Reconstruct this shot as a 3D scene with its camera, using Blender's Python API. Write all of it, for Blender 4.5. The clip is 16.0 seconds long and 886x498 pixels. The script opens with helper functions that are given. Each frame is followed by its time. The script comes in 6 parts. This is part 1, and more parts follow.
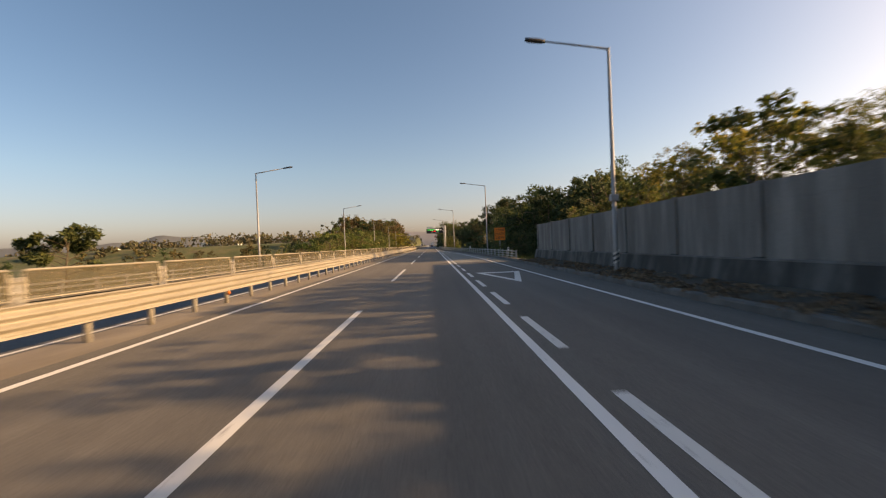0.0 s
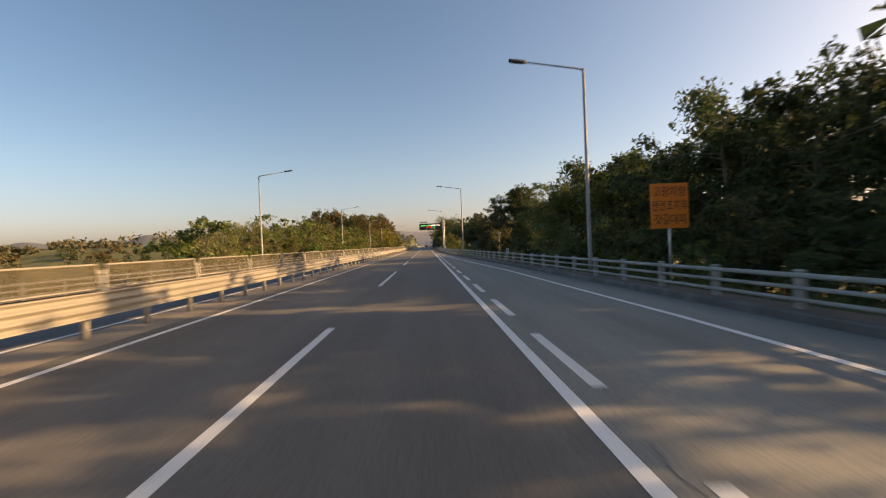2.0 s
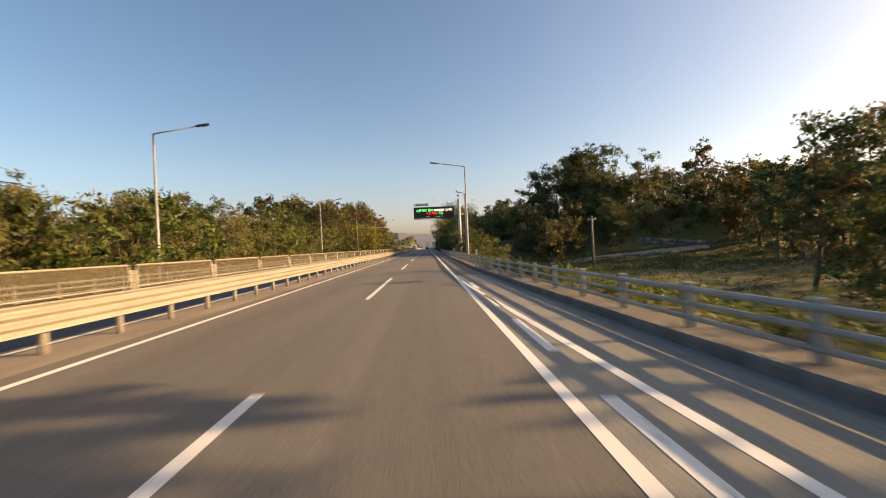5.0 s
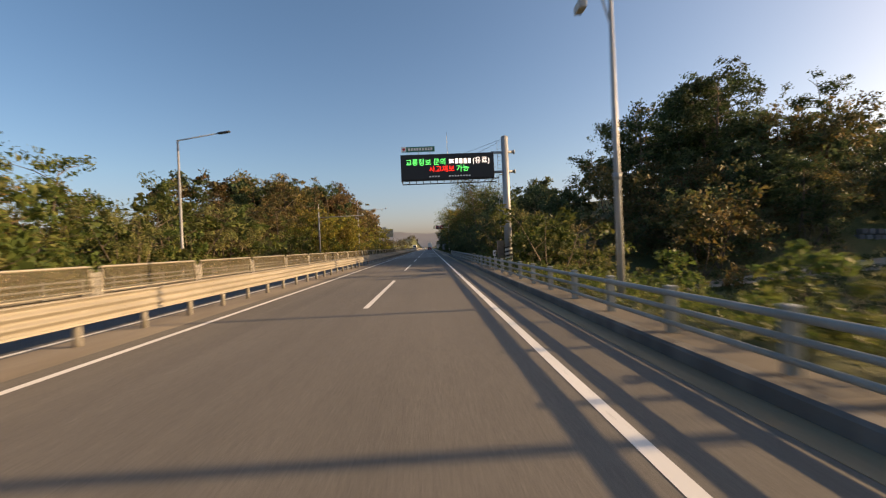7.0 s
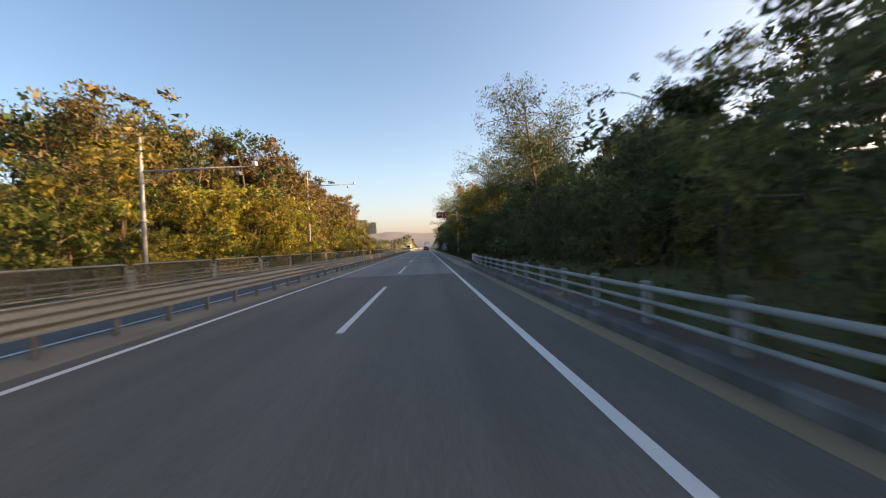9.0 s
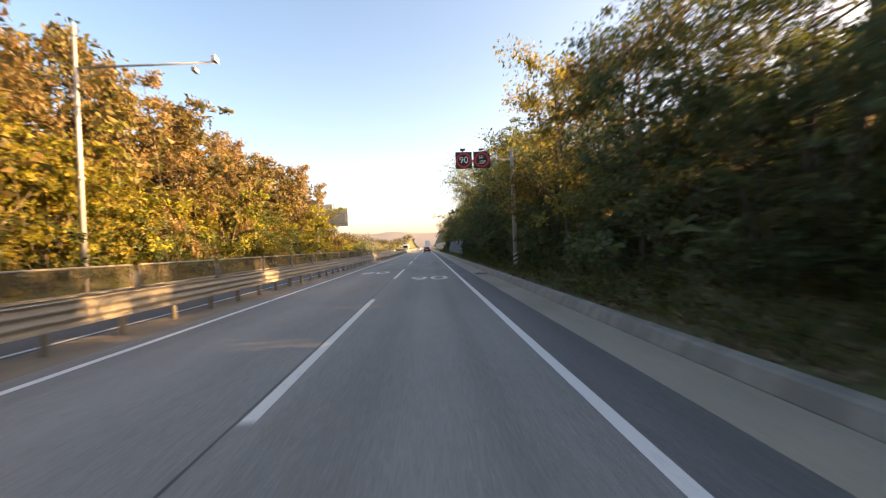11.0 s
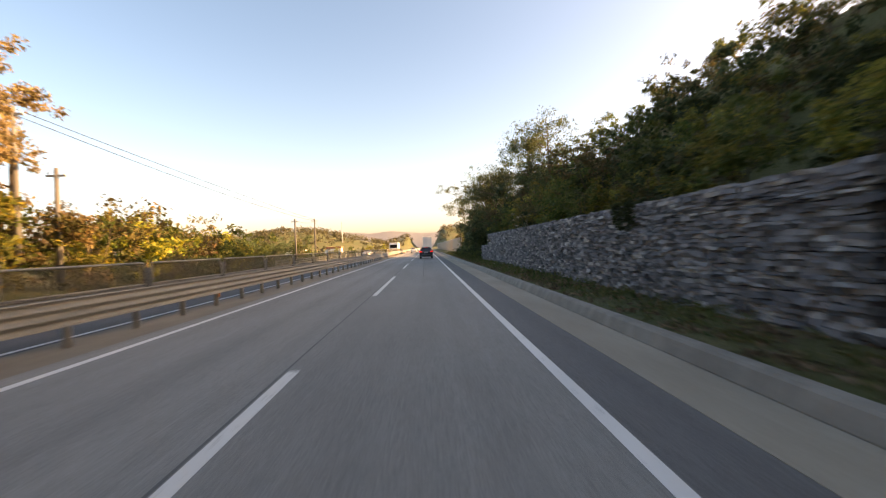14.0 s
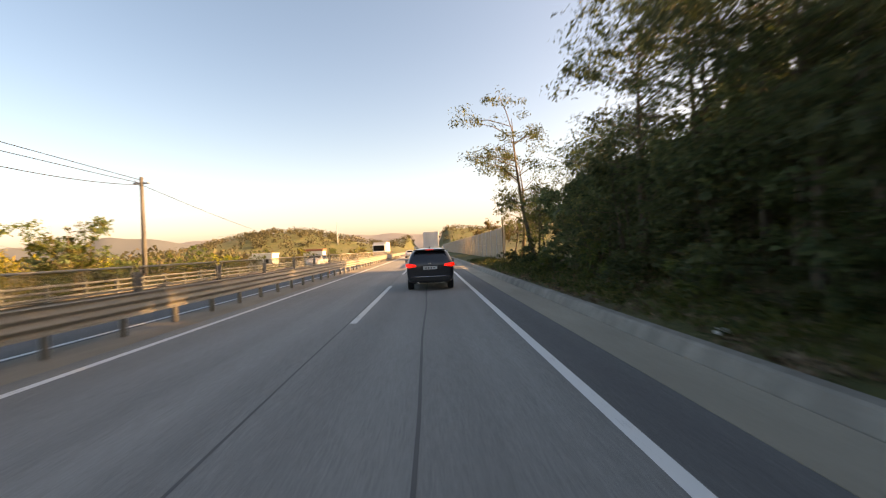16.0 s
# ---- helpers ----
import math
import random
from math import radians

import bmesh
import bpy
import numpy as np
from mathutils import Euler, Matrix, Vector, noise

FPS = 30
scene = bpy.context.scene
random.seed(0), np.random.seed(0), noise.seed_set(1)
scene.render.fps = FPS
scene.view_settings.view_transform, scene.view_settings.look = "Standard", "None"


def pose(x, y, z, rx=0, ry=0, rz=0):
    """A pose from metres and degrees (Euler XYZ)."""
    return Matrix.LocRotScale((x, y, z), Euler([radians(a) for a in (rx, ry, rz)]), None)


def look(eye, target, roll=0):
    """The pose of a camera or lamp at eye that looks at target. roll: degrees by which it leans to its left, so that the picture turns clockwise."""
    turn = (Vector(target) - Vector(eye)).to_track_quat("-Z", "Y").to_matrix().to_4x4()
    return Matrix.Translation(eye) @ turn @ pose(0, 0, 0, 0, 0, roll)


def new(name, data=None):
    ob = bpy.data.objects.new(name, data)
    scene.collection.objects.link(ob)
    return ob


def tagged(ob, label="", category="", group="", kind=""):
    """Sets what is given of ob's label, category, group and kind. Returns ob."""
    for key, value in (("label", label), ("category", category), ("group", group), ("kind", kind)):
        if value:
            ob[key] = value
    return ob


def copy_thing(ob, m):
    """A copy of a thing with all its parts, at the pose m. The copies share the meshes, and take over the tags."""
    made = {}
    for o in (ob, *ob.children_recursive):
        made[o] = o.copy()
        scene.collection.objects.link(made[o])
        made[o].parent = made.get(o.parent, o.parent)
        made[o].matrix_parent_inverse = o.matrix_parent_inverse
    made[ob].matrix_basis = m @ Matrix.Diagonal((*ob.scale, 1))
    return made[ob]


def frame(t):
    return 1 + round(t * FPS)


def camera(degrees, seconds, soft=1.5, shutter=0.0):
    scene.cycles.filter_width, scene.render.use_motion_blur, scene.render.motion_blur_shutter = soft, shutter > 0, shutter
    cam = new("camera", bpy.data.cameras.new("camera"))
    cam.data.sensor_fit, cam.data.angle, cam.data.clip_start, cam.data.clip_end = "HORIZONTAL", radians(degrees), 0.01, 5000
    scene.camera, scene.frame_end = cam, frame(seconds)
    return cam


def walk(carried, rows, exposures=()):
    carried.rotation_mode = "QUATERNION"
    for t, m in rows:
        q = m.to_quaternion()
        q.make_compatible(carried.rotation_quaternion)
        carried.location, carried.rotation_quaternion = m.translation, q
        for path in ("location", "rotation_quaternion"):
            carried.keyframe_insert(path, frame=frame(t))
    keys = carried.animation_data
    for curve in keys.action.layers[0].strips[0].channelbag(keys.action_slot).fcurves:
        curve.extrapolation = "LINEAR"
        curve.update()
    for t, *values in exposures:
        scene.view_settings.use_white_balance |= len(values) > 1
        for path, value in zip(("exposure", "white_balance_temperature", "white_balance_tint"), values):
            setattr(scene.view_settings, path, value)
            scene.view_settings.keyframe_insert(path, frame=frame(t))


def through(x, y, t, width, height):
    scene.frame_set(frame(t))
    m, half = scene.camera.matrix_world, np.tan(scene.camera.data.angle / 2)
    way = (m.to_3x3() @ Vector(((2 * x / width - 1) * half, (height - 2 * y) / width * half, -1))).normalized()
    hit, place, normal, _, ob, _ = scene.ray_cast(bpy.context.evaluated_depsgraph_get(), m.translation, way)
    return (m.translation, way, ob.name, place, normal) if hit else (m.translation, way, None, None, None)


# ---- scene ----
cam = camera(89.1, 16.0, soft=1.15, shutter=0.26)
ROUTE = [  # seconds, x, y, z, tilt, lean, heading
    (0.0, 1.963, -1.483, 1.65, 89.432, 2.440, -1.425),
    (0.5, 1.926, 9.090, 1.65, 89.272, 2.504, -1.378),
    (1.0, 1.960, 19.674, 1.65, 89.378, 2.388, -1.409),
    (1.5, 1.995, 30.273, 1.65, 89.424, 2.359, -1.753),
    (2.0, 2.052, 40.962, 1.65, 89.421, 2.348, -2.087),
    (2.5, 2.076, 51.672, 1.65, 89.357, 2.436, -2.237),
    (3.0, 2.122, 62.429, 1.65, 89.399, 2.455, -2.210),
    (3.5, 2.142, 73.203, 1.65, 89.612, 2.653, -2.150),
    (4.0, 2.112, 83.932, 1.65, 89.563, 2.467, -2.115),
    (6.5, 1.948, 136.657, 1.65, 89.816, 2.565, -1.740),
    (7.0, 1.849, 147.370, 1.65, 89.659, 2.326, -1.725),
    (7.5, 1.797, 158.199, 1.65, 89.669, 2.419, -2.067),
    (8.0, 1.761, 169.112, 1.65, 89.679, 2.354, -2.326),
    (10.5, 1.839, 224.265, 1.65, 89.500, 2.414, -1.960),
    (11.0, 1.829, 235.545, 1.65, 89.657, 2.384, -2.047),
    (11.5, 1.829, 246.766, 1.65, 89.475, 2.423, -2.015),
    (12.0, 1.830, 258.128, 1.65, 89.659, 2.350, -2.118),
    (12.5, 1.872, 269.568, 1.65, 89.590, 2.399, -2.017),
    (13.0, 1.880, 281.050, 1.65, 89.777, 2.458, -2.176),
    (13.5, 1.907, 292.566, 1.65, 89.678, 2.328, -2.069),
    (14.0, 1.889, 304.131, 1.65, 89.661, 2.172, -2.136),
    (14.5, 1.926, 315.590, 1.65, 89.821, 2.440, -2.020),
    (15.0, 1.892, 326.896, 1.65, 89.772, 2.334, -1.842),
    (15.5, 1.854, 338.230, 1.65, 89.889, 2.472, -1.770),
    (16.0, 1.807, 349.588, 1.65, 89.890, 2.446, -1.843),
]
walk(cam, [(t, pose(*r)) for t, *r in ROUTE],
     [(0.0, 0.74, 11300, 17), (2.0, 0.83, 11500, 17), (2.5, 0.81, 11500, 16), (3.0, 1.07, 12000, 16.5), (4.0, 1.15, 12300, 17), (6.5, 0.61, 9500, 13), (7.5, 0.71, 9500, 13), (8.2, 0.98, 9500, 13), (10.3, 2.05, 14600, 21.6), (10.8, 2.10, 14600, 21.6), (11.5, 2.25, 14600, 21.6), (13.0, 2.45, 14800, 22.1), (14.2, 1.88, 17500, 23.7), (15.0, 1.78, 18000, 23.7), (16.0, 1.80, 19500, 24.2)])


# ---- world, sun and exposure ----
SUN_ELEV, SUN_AZ = 18.6, 88.5          # degrees above the horizon; clockwise from the road's heading (+y)
world = bpy.data.worlds.new("world")
scene.world = world
world.use_nodes = True
wn = world.node_tree
sky = wn.nodes.new("ShaderNodeTexSky")
sky.sky_type = "NISHITA"
sky.sun_disc = False
sky.sun_elevation = radians(SUN_ELEV)
sky.sun_rotation = radians(SUN_AZ)
sky.altitude = 50
sky.air_density, sky.dust_density, sky.ozone_density = 0.8, 2.2, 2.6
# evening haze: a little rosier towards the horizon, clearer blue overhead
deep = wn.nodes.new("ShaderNodeHueSaturation")
deep.inputs["Saturation"].default_value = 1.2
wn.links.new(sky.outputs[0], deep.inputs["Color"])
way = wn.nodes.new("ShaderNodeTexCoord")
axes = wn.nodes.new("ShaderNodeSeparateXYZ")
wn.links.new(way.outputs["Generated"], axes.inputs[0])
haze = wn.nodes.new("ShaderNodeValToRGB")
for e, (p, c) in zip([haze.color_ramp.elements[0], haze.color_ramp.elements[1], haze.color_ramp.elements.new(0.14)],
                     ((0.0, (0.90, 0.77, 0.94, 1)), (0.5, (0.87, 1.04, 1.06, 1)), (0.16, (0.98, 0.96, 1.01, 1)))):
    e.position, e.color = p, c
wn.links.new(axes.outputs["Z"], haze.inputs[0])
veil = wn.nodes.new("ShaderNodeMix")
veil.data_type, veil.blend_type = "RGBA", "MULTIPLY"
veil.inputs["Factor"].default_value = 1.0
wn.links.new(deep.outputs[0], veil.inputs["A"])
wn.links.new(haze.outputs[0], veil.inputs["B"])
wn.links.new(veil.outputs["Result"], wn.nodes["Background"].inputs[0])
wn.nodes["Background"].inputs[1].default_value = 0.15

sun = new("sun", bpy.data.lights.new("sun", "SUN"))
sun.data.energy, sun.data.angle, sun.data.color = 5.0, radians(0.6), (1.0, 0.77, 0.53)
_az, _el = radians(SUN_AZ), radians(SUN_ELEV)
toward = Vector((math.sin(_az) * math.cos(_el), math.cos(_az) * math.cos(_el), math.sin(_el)))
sun.matrix_world = look(toward * 50, (0, 0, 0))


# ---- materials ----
def material(name, rough=0.8, metal=0.0):
    m = bpy.data.materials.new(name)
    m.use_nodes = True
    b = m.node_tree.nodes["Principled BSDF"]
    b.inputs["Roughness"].default_value, b.inputs["Metallic"].default_value = rough, metal
    return m, m.node_tree, b


def node(nt, kind, **values):
    n = nt.nodes.new(kind)
    for k, v in values.items():
        n.inputs[k.replace("_", " ")].default_value = v
    return n


def place(nt, scale=(1, 1, 1)):
    """World-size coordinates, stretched by scale."""
    geo = nt.nodes.new("ShaderNodeNewGeometry")
    mp = nt.nodes.new("ShaderNodeMapping")
    mp.inputs["Scale"].default_value = scale
    nt.links.new(geo.outputs["Position"], mp.inputs["Vector"])
    return mp.outputs[0]


def ramp(nt, source, stops):
    r = nt.nodes.new("ShaderNodeValToRGB")
    while len(r.color_ramp.elements) < len(stops):
        r.color_ramp.elements.new(0.5)
    for e, (p, c) in zip(r.color_ramp.elements, stops):
        e.position, e.color = p, (*c, 1)
    nt.links.new(source, r.inputs[0])
    return r.outputs[0]


def mix(nt, how, fac, a, b):
    m = nt.nodes.new("ShaderNodeMix")
    m.data_type, m.blend_type = "RGBA", how
    for sock, v in ((m.inputs["Factor"], fac), (m.inputs["A"], a), (m.inputs["B"], b)):
        if isinstance(v, (int, float)):
            sock.default_value = v
        elif isinstance(v, tuple):
            sock.default_value = (*v, 1)
        else:
            nt.links.new(v, sock)
    return m.outputs["Result"]


def grey(v):
    return (v, v, v)


def noisy(nt, scale, detail=4, stretch=(1, 1, 1), rough=0.55):
    n = node(nt, "ShaderNodeTexNoise", Scale=scale, Detail=detail, Roughness=rough)
    nt.links.new(place(nt, stretch), n.inputs["Vector"])
    return n.outputs["Fac"]


def bump(nt, b, source, strength, distance):
    n = node(nt, "ShaderNodeBump", Strength=strength, Distance=distance)
    nt.links.new(source, n.inputs["Height"])
    nt.links.new(n.outputs[0], b.inputs["Normal"])


def surface(name, dark, light, rough=0.85, metal=0.0, coarse=0.6, fine=18.0, stretch=(1, 1, 1), grain=0.25, relief=0.25, depth=0.01):
    """A plain weathered surface: slow blotches from dark to light, with fine grain and relief."""
    m, nt, b = material(name, rough, metal)
    big = ramp(nt, noisy(nt, coarse, 5, stretch), [(0.3, dark), (0.7, light)])
    fn = noisy(nt, fine, 3)
    col = mix(nt, "MULTIPLY", grain, big, ramp(nt, fn, [(0.25, grey(0.45)), (0.75, grey(1.35))]))
    nt.links.new(col, b.inputs["Base Color"])
    bump(nt, b, fn, relief, depth)
    return m


def asphalt(name, base, tint):
    m, nt, b = material(name, 0.86)
    lo, hi = tuple(base * c * 0.86 for c in tint), tuple(base * c * 1.14 for c in tint)
    blot = ramp(nt, noisy(nt, 0.35, 5, (1, 0.25, 1)), [(0.3, lo), (0.7, hi)])
    track = ramp(nt, noisy(nt, 1.1, 2, (1, 0.006, 1)), [(0.35, grey(0.84)), (0.65, grey(1.10))])
    col = mix(nt, "MULTIPLY", 0.8, blot, track)
    stone = node(nt, "ShaderNodeTexVoronoi", Scale=55.0)
    nt.links.new(place(nt), stone.inputs["Vector"])
    col = mix(nt, "MULTIPLY", 0.42, col, ramp(nt, stone.outputs["Color"], [(0.2, grey(0.5)), (0.8, grey(1.6))]))
    patch = ramp(nt, noisy(nt, 0.9, 6, (1, 0.5, 1), 0.7), [(0.66, grey(1.0)), (0.72, grey(0.82))])
    col = mix(nt, "MULTIPLY", 0.6, col, patch)
    nt.links.new(col, b.inputs["Base Color"])
    bump(nt, b, stone.outputs["Distance"], 0.35, 0.006)
    return m


def worn_paint(name, colour, gone, amount):
    """Road paint with gaps and scuffs that let the surface below show."""
    m, nt, b = material(name, 0.7)
    wear = noisy(nt, 9.0, 8, (1, 0.35, 1), 0.75)
    col = ramp(nt, wear, [(amount - 0.06, gone), (amount + 0.05, colour)])
    col = mix(nt, "MULTIPLY", 0.5, col, ramp(nt, noisy(nt, 1.2, 3, (1, 0.2, 1)), [(0.3, grey(0.78)), (0.7, grey(1.05))]))
    nt.links.new(col, b.inputs["Base Color"])
    return m


def leaves(name, colours, through=0.45, rough=0.55):
    """Foliage: a colour for each leaf from the list, some light passing through the blade."""
    m, nt, b = material(name, rough)
    geo = nt.nodes.new("ShaderNodeNewGeometry")
    info = nt.nodes.new("ShaderNodeObjectInfo")
    n = len(colours)
    col = ramp(nt, geo.outputs["Random Per Island"], [((i + 0.5) / n, c) for i, c in enumerate(colours)])
    hue = node(nt, "ShaderNodeHueSaturation")
    hue.inputs["Saturation"].default_value = 0.95
    val = node(nt, "ShaderNodeMapRange", To_Min=0.72, To_Max=1.3)
    nt.links.new(info.outputs["Random"], val.inputs["Value"])
    nt.links.new(val.outputs[0], hue.inputs["Value"])
    sh = node(nt, "ShaderNodeMapRange", To_Min=0.48, To_Max=0.515)
    nt.links.new(info.outputs["Random"], sh.inputs["Value"])
    nt.links.new(sh.outputs[0], hue.inputs["Hue"])
    nt.links.new(col, hue.inputs["Color"])
    nt.links.new(hue.outputs[0], b.inputs["Base Color"])
    b.inputs["Specular IOR Level"].default_value = 0.25
    tr = nt.nodes.new("ShaderNodeBsdfTranslucent")
    nt.links.new(hue.outputs[0], tr.inputs[0])
    ms = nt.nodes.new("ShaderNodeMixShader")
    ms.inputs[0].default_value = through
    nt.links.new(b.outputs[0], ms.inputs[1])
    nt.links.new(tr.outputs[0], ms.inputs[2])
    nt.links.new(ms.outputs[0], nt.nodes["Material Output"].inputs[0])
    return m


def streaked_concrete(name, light, dark, tint):
    """Cast concrete with dark runs of water stains that fall down its face."""
    m, nt, b = material(name, 0.88)
    base = ramp(nt, noisy(nt, 0.5, 5), [(0.3, tuple(light * 0.82 * c for c in tint)), (0.7, tuple(light * c for c in tint))])
    runs = ramp(nt, noisy(nt, 1.3, 6, (1, 1, 0.12), 0.65), [(0.45, grey(dark)), (0.62, grey(1.0))])
    col = mix(nt, "MULTIPLY", 0.75, base, runs)
    fn = noisy(nt, 22, 4)
    col = mix(nt, "MULTIPLY", 0.3, col, ramp(nt, fn, [(0.3, grey(0.6)), (0.7, grey(1.2))]))
    nt.links.new(col, b.inputs["Base Color"])
    bump(nt, b, fn, 0.3, 0.01)
    return m


def plain(name, colour, rough=0.5, metal=0.0, glow=0.0, coat=0.0):
    m, nt, b = material(name, rough, metal)
    fn = noisy(nt, 3.0, 4)
    nt.links.new(mix(nt, "MULTIPLY", 0.25, colour, ramp(nt, fn, [(0.3, grey(0.7)), (0.7, grey(1.15))])), b.inputs["Base Color"])
    b.inputs["Coat Weight"].default_value = coat
    if glow:
        b.inputs["Emission Color"].default_value = (*colour, 1)
        b.inputs["Emission Strength"].default_value = glow
    return m


M = {}
M["asphalt"] = asphalt("asphalt", 0.106, (1.08, 1.0, 0.88))
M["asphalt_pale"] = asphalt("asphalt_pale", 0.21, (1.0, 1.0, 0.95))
M["asphalt_merge"] = asphalt("asphalt_merge", 0.185, (1.0, 1.0, 0.90))
M["asphalt_shoulder"] = asphalt("asphalt_shoulder", 0.125, (0.97, 1.0, 1.0))
M["sand_gutter"] = surface("sandy_gutter", (0.22, 0.155, 0.095), (0.34, 0.245, 0.15), 0.92, coarse=0.7, stretch=(1, 0.25, 1))
M["asphalt_far"] = asphalt("asphalt_far_side", 0.10, (1.0, 1.0, 1.0))
M["seam"] = surface("tar_seam", grey(0.045), grey(0.08), 0.6)
M["line"] = worn_paint("white_line", (0.72, 0.72, 0.70), (0.2, 0.19, 0.18), 0.36)
M["line_worn"] = worn_paint("worn_line", (0.66, 0.66, 0.63), (0.22, 0.215, 0.205), 0.38)
M["gutter"] = surface("gutter_concrete", (0.26, 0.225, 0.18), (0.36, 0.315, 0.255), 0.9, coarse=0.8, stretch=(1, 0.3, 1))
M["kerb"] = streaked_concrete("kerb_concrete", 0.18, 0.5, (1.0, 0.97, 0.92))
M["kerb_pale"] = streaked_concrete("pale_kerb_concrete", 0.30, 0.6, (1.06, 0.98, 0.86))
M["shoulder"] = surface("median_concrete", (0.17, 0.14, 0.11), (0.27, 0.23, 0.18), 0.9, coarse=0.9, stretch=(1, 0.3, 1))
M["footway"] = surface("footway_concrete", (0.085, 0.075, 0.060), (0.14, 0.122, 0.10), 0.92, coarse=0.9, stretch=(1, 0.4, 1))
M["wall"] = streaked_concrete("panel_concrete", 0.235, 0.5, (1.02, 0.98, 0.92))
M["white_block"] = streaked_concrete("white_painted_block", 0.72, 0.7, (1.0, 1.0, 0.98))
M["wallbase"] = streaked_concrete("base_concrete", 0.125, 0.12, (1.0, 1.0, 0.95))
M["cream"] = surface("cream_steel", (0.26, 0.235, 0.19), (0.335, 0.305, 0.25), 0.55, 0.2, coarse=1.5, stretch=(1, 0.2, 3), grain=0.12, relief=0.05)
M["post"] = surface("dull_zinc_post", (0.34, 0.32, 0.28), (0.46, 0.43, 0.38), 0.6, 0.3, coarse=4)
M["zinc"] = surface("zinc_steel", (0.40, 0.41, 0.41), (0.54, 0.55, 0.55), 0.45, 0.55, coarse=2, grain=0.15, relief=0.05)
M["pale"] = surface("pale_painted_rail", (0.22, 0.245, 0.235), (0.33, 0.345, 0.33), 0.6, 0.1, coarse=2.5, grain=0.2, relief=0.08)
M["pole"] = surface("pole_zinc", (0.22, 0.225, 0.23), (0.30, 0.305, 0.31), 0.55, 0.2, coarse=1.2, stretch=(1, 1, 0.3), grain=0.12, relief=0.05)
M["dark"] = plain("dark_housing", (0.03, 0.03, 0.033), 0.55)
M["black"] = plain("black_plastic", (0.015, 0.015, 0.016), 0.6)
M["dirt"] = surface("dark_dirt", (0.045, 0.036, 0.028), (0.11, 0.09, 0.07), 0.95, coarse=1.2, relief=0.5, depth=0.03)
M["bark"] = surface("bark", (0.06, 0.045, 0.032), (0.16, 0.125, 0.09), 0.95, coarse=4, stretch=(1, 1, 0.3), relief=0.6, depth=0.03)
M["stone"] = None
M["earth"] = None


def ground_material():
    m, nt, b = material("ground_cover", 0.95)
    grass = ramp(nt, noisy(nt, 0.12, 6), [(0.30, (0.055, 0.075, 0.022)), (0.48, (0.085, 0.095, 0.03)), (0.62, (0.13, 0.115, 0.045)), (0.75, (0.12, 0.085, 0.05))])
    fn = noisy(nt, 7, 6, rough=0.7)
    col = mix(nt, "MULTIPLY", 0.8, grass, ramp(nt, fn, [(0.3, grey(0.45)), (0.7, grey(1.4))]))
    nt.links.new(col, b.inputs["Base Color"])
    bump(nt, b, fn, 0.9, 0.12)
    return m


def stone_material():
    m, nt, b = material("split_stone", 0.85)
    info = nt.nodes.new("ShaderNodeObjectInfo")
    geo = nt.nodes.new("ShaderNodeNewGeometry")
    add = node(nt, "ShaderNodeMath")
    add.operation = "FRACT"
    s = node(nt, "ShaderNodeMath")
    nt.links.new(info.outputs["Random"], s.inputs[0])
    nt.links.new(geo.outputs["Random Per Island"], s.inputs[1])
    nt.links.new(s.outputs[0], add.inputs[0])
    base = ramp(nt, add.outputs[0], [(0.0, (0.085, 0.09, 0.10)), (0.4, (0.155, 0.16, 0.17)), (0.8, (0.235, 0.24, 0.25)), (1.0, (0.40, 0.40, 0.385))])
    fn = noisy(nt, 9, 6, (1, 1, 2), 0.7)
    col = mix(nt, "MULTIPLY", 0.7, base, ramp(nt, fn, [(0.3, grey(0.5)), (0.7, grey(1.3))]))
    nt.links.new(col, b.inputs["Base Color"])
    bump(nt, b, fn, 0.6, 0.03)
    return m


M["earth"] = ground_material()
M["stone"] = stone_material()
# near-black wall core: shade between the stones put into its colour
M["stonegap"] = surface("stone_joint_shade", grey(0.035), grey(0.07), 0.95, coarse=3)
# foliage
M["leaf_dark"] = leaves("dark_green_leaves", [(0.028, 0.050, 0.019), (0.042, 0.070, 0.024), (0.060, 0.088, 0.030), (0.078, 0.100, 0.038)], 0.3, 0.7)
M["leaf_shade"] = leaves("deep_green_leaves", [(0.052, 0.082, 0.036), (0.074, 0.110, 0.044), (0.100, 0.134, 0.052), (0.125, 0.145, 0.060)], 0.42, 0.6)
M["leaf_mid"] = leaves("green_leaves", [(0.045, 0.075, 0.018), (0.070, 0.105, 0.022), (0.105, 0.135, 0.030), (0.150, 0.155, 0.038)], 0.42)
M["leaf_yellow"] = leaves("yellow_green_leaves", [(0.105, 0.130, 0.026), (0.180, 0.190, 0.032), (0.280, 0.250, 0.040), (0.370, 0.295, 0.048)], 0.45)
M["leaf_gold"] = leaves("golden_leaves", [(0.17, 0.120, 0.055), (0.26, 0.172, 0.078), (0.31, 0.212, 0.095), (0.20, 0.165, 0.065)], 0.40)
M["leaf_amber"] = leaves("amber_leaves", [(0.14, 0.14, 0.035), (0.22, 0.17, 0.04), (0.28, 0.19, 0.045), (0.11, 0.13, 0.035)], 0.5)
M["leaf_olive"] = leaves("olive_leaves", [(0.085, 0.100, 0.032), (0.130, 0.140, 0.042), (0.185, 0.175, 0.055), (0.235, 0.205, 0.070)], 0.42)
M["leaf_litter"] = leaves("fallen_leaves", [(0.15, 0.095, 0.055), (0.24, 0.155, 0.09), (0.33, 0.23, 0.14), (0.10, 0.07, 0.045)], 0.1, 0.8)
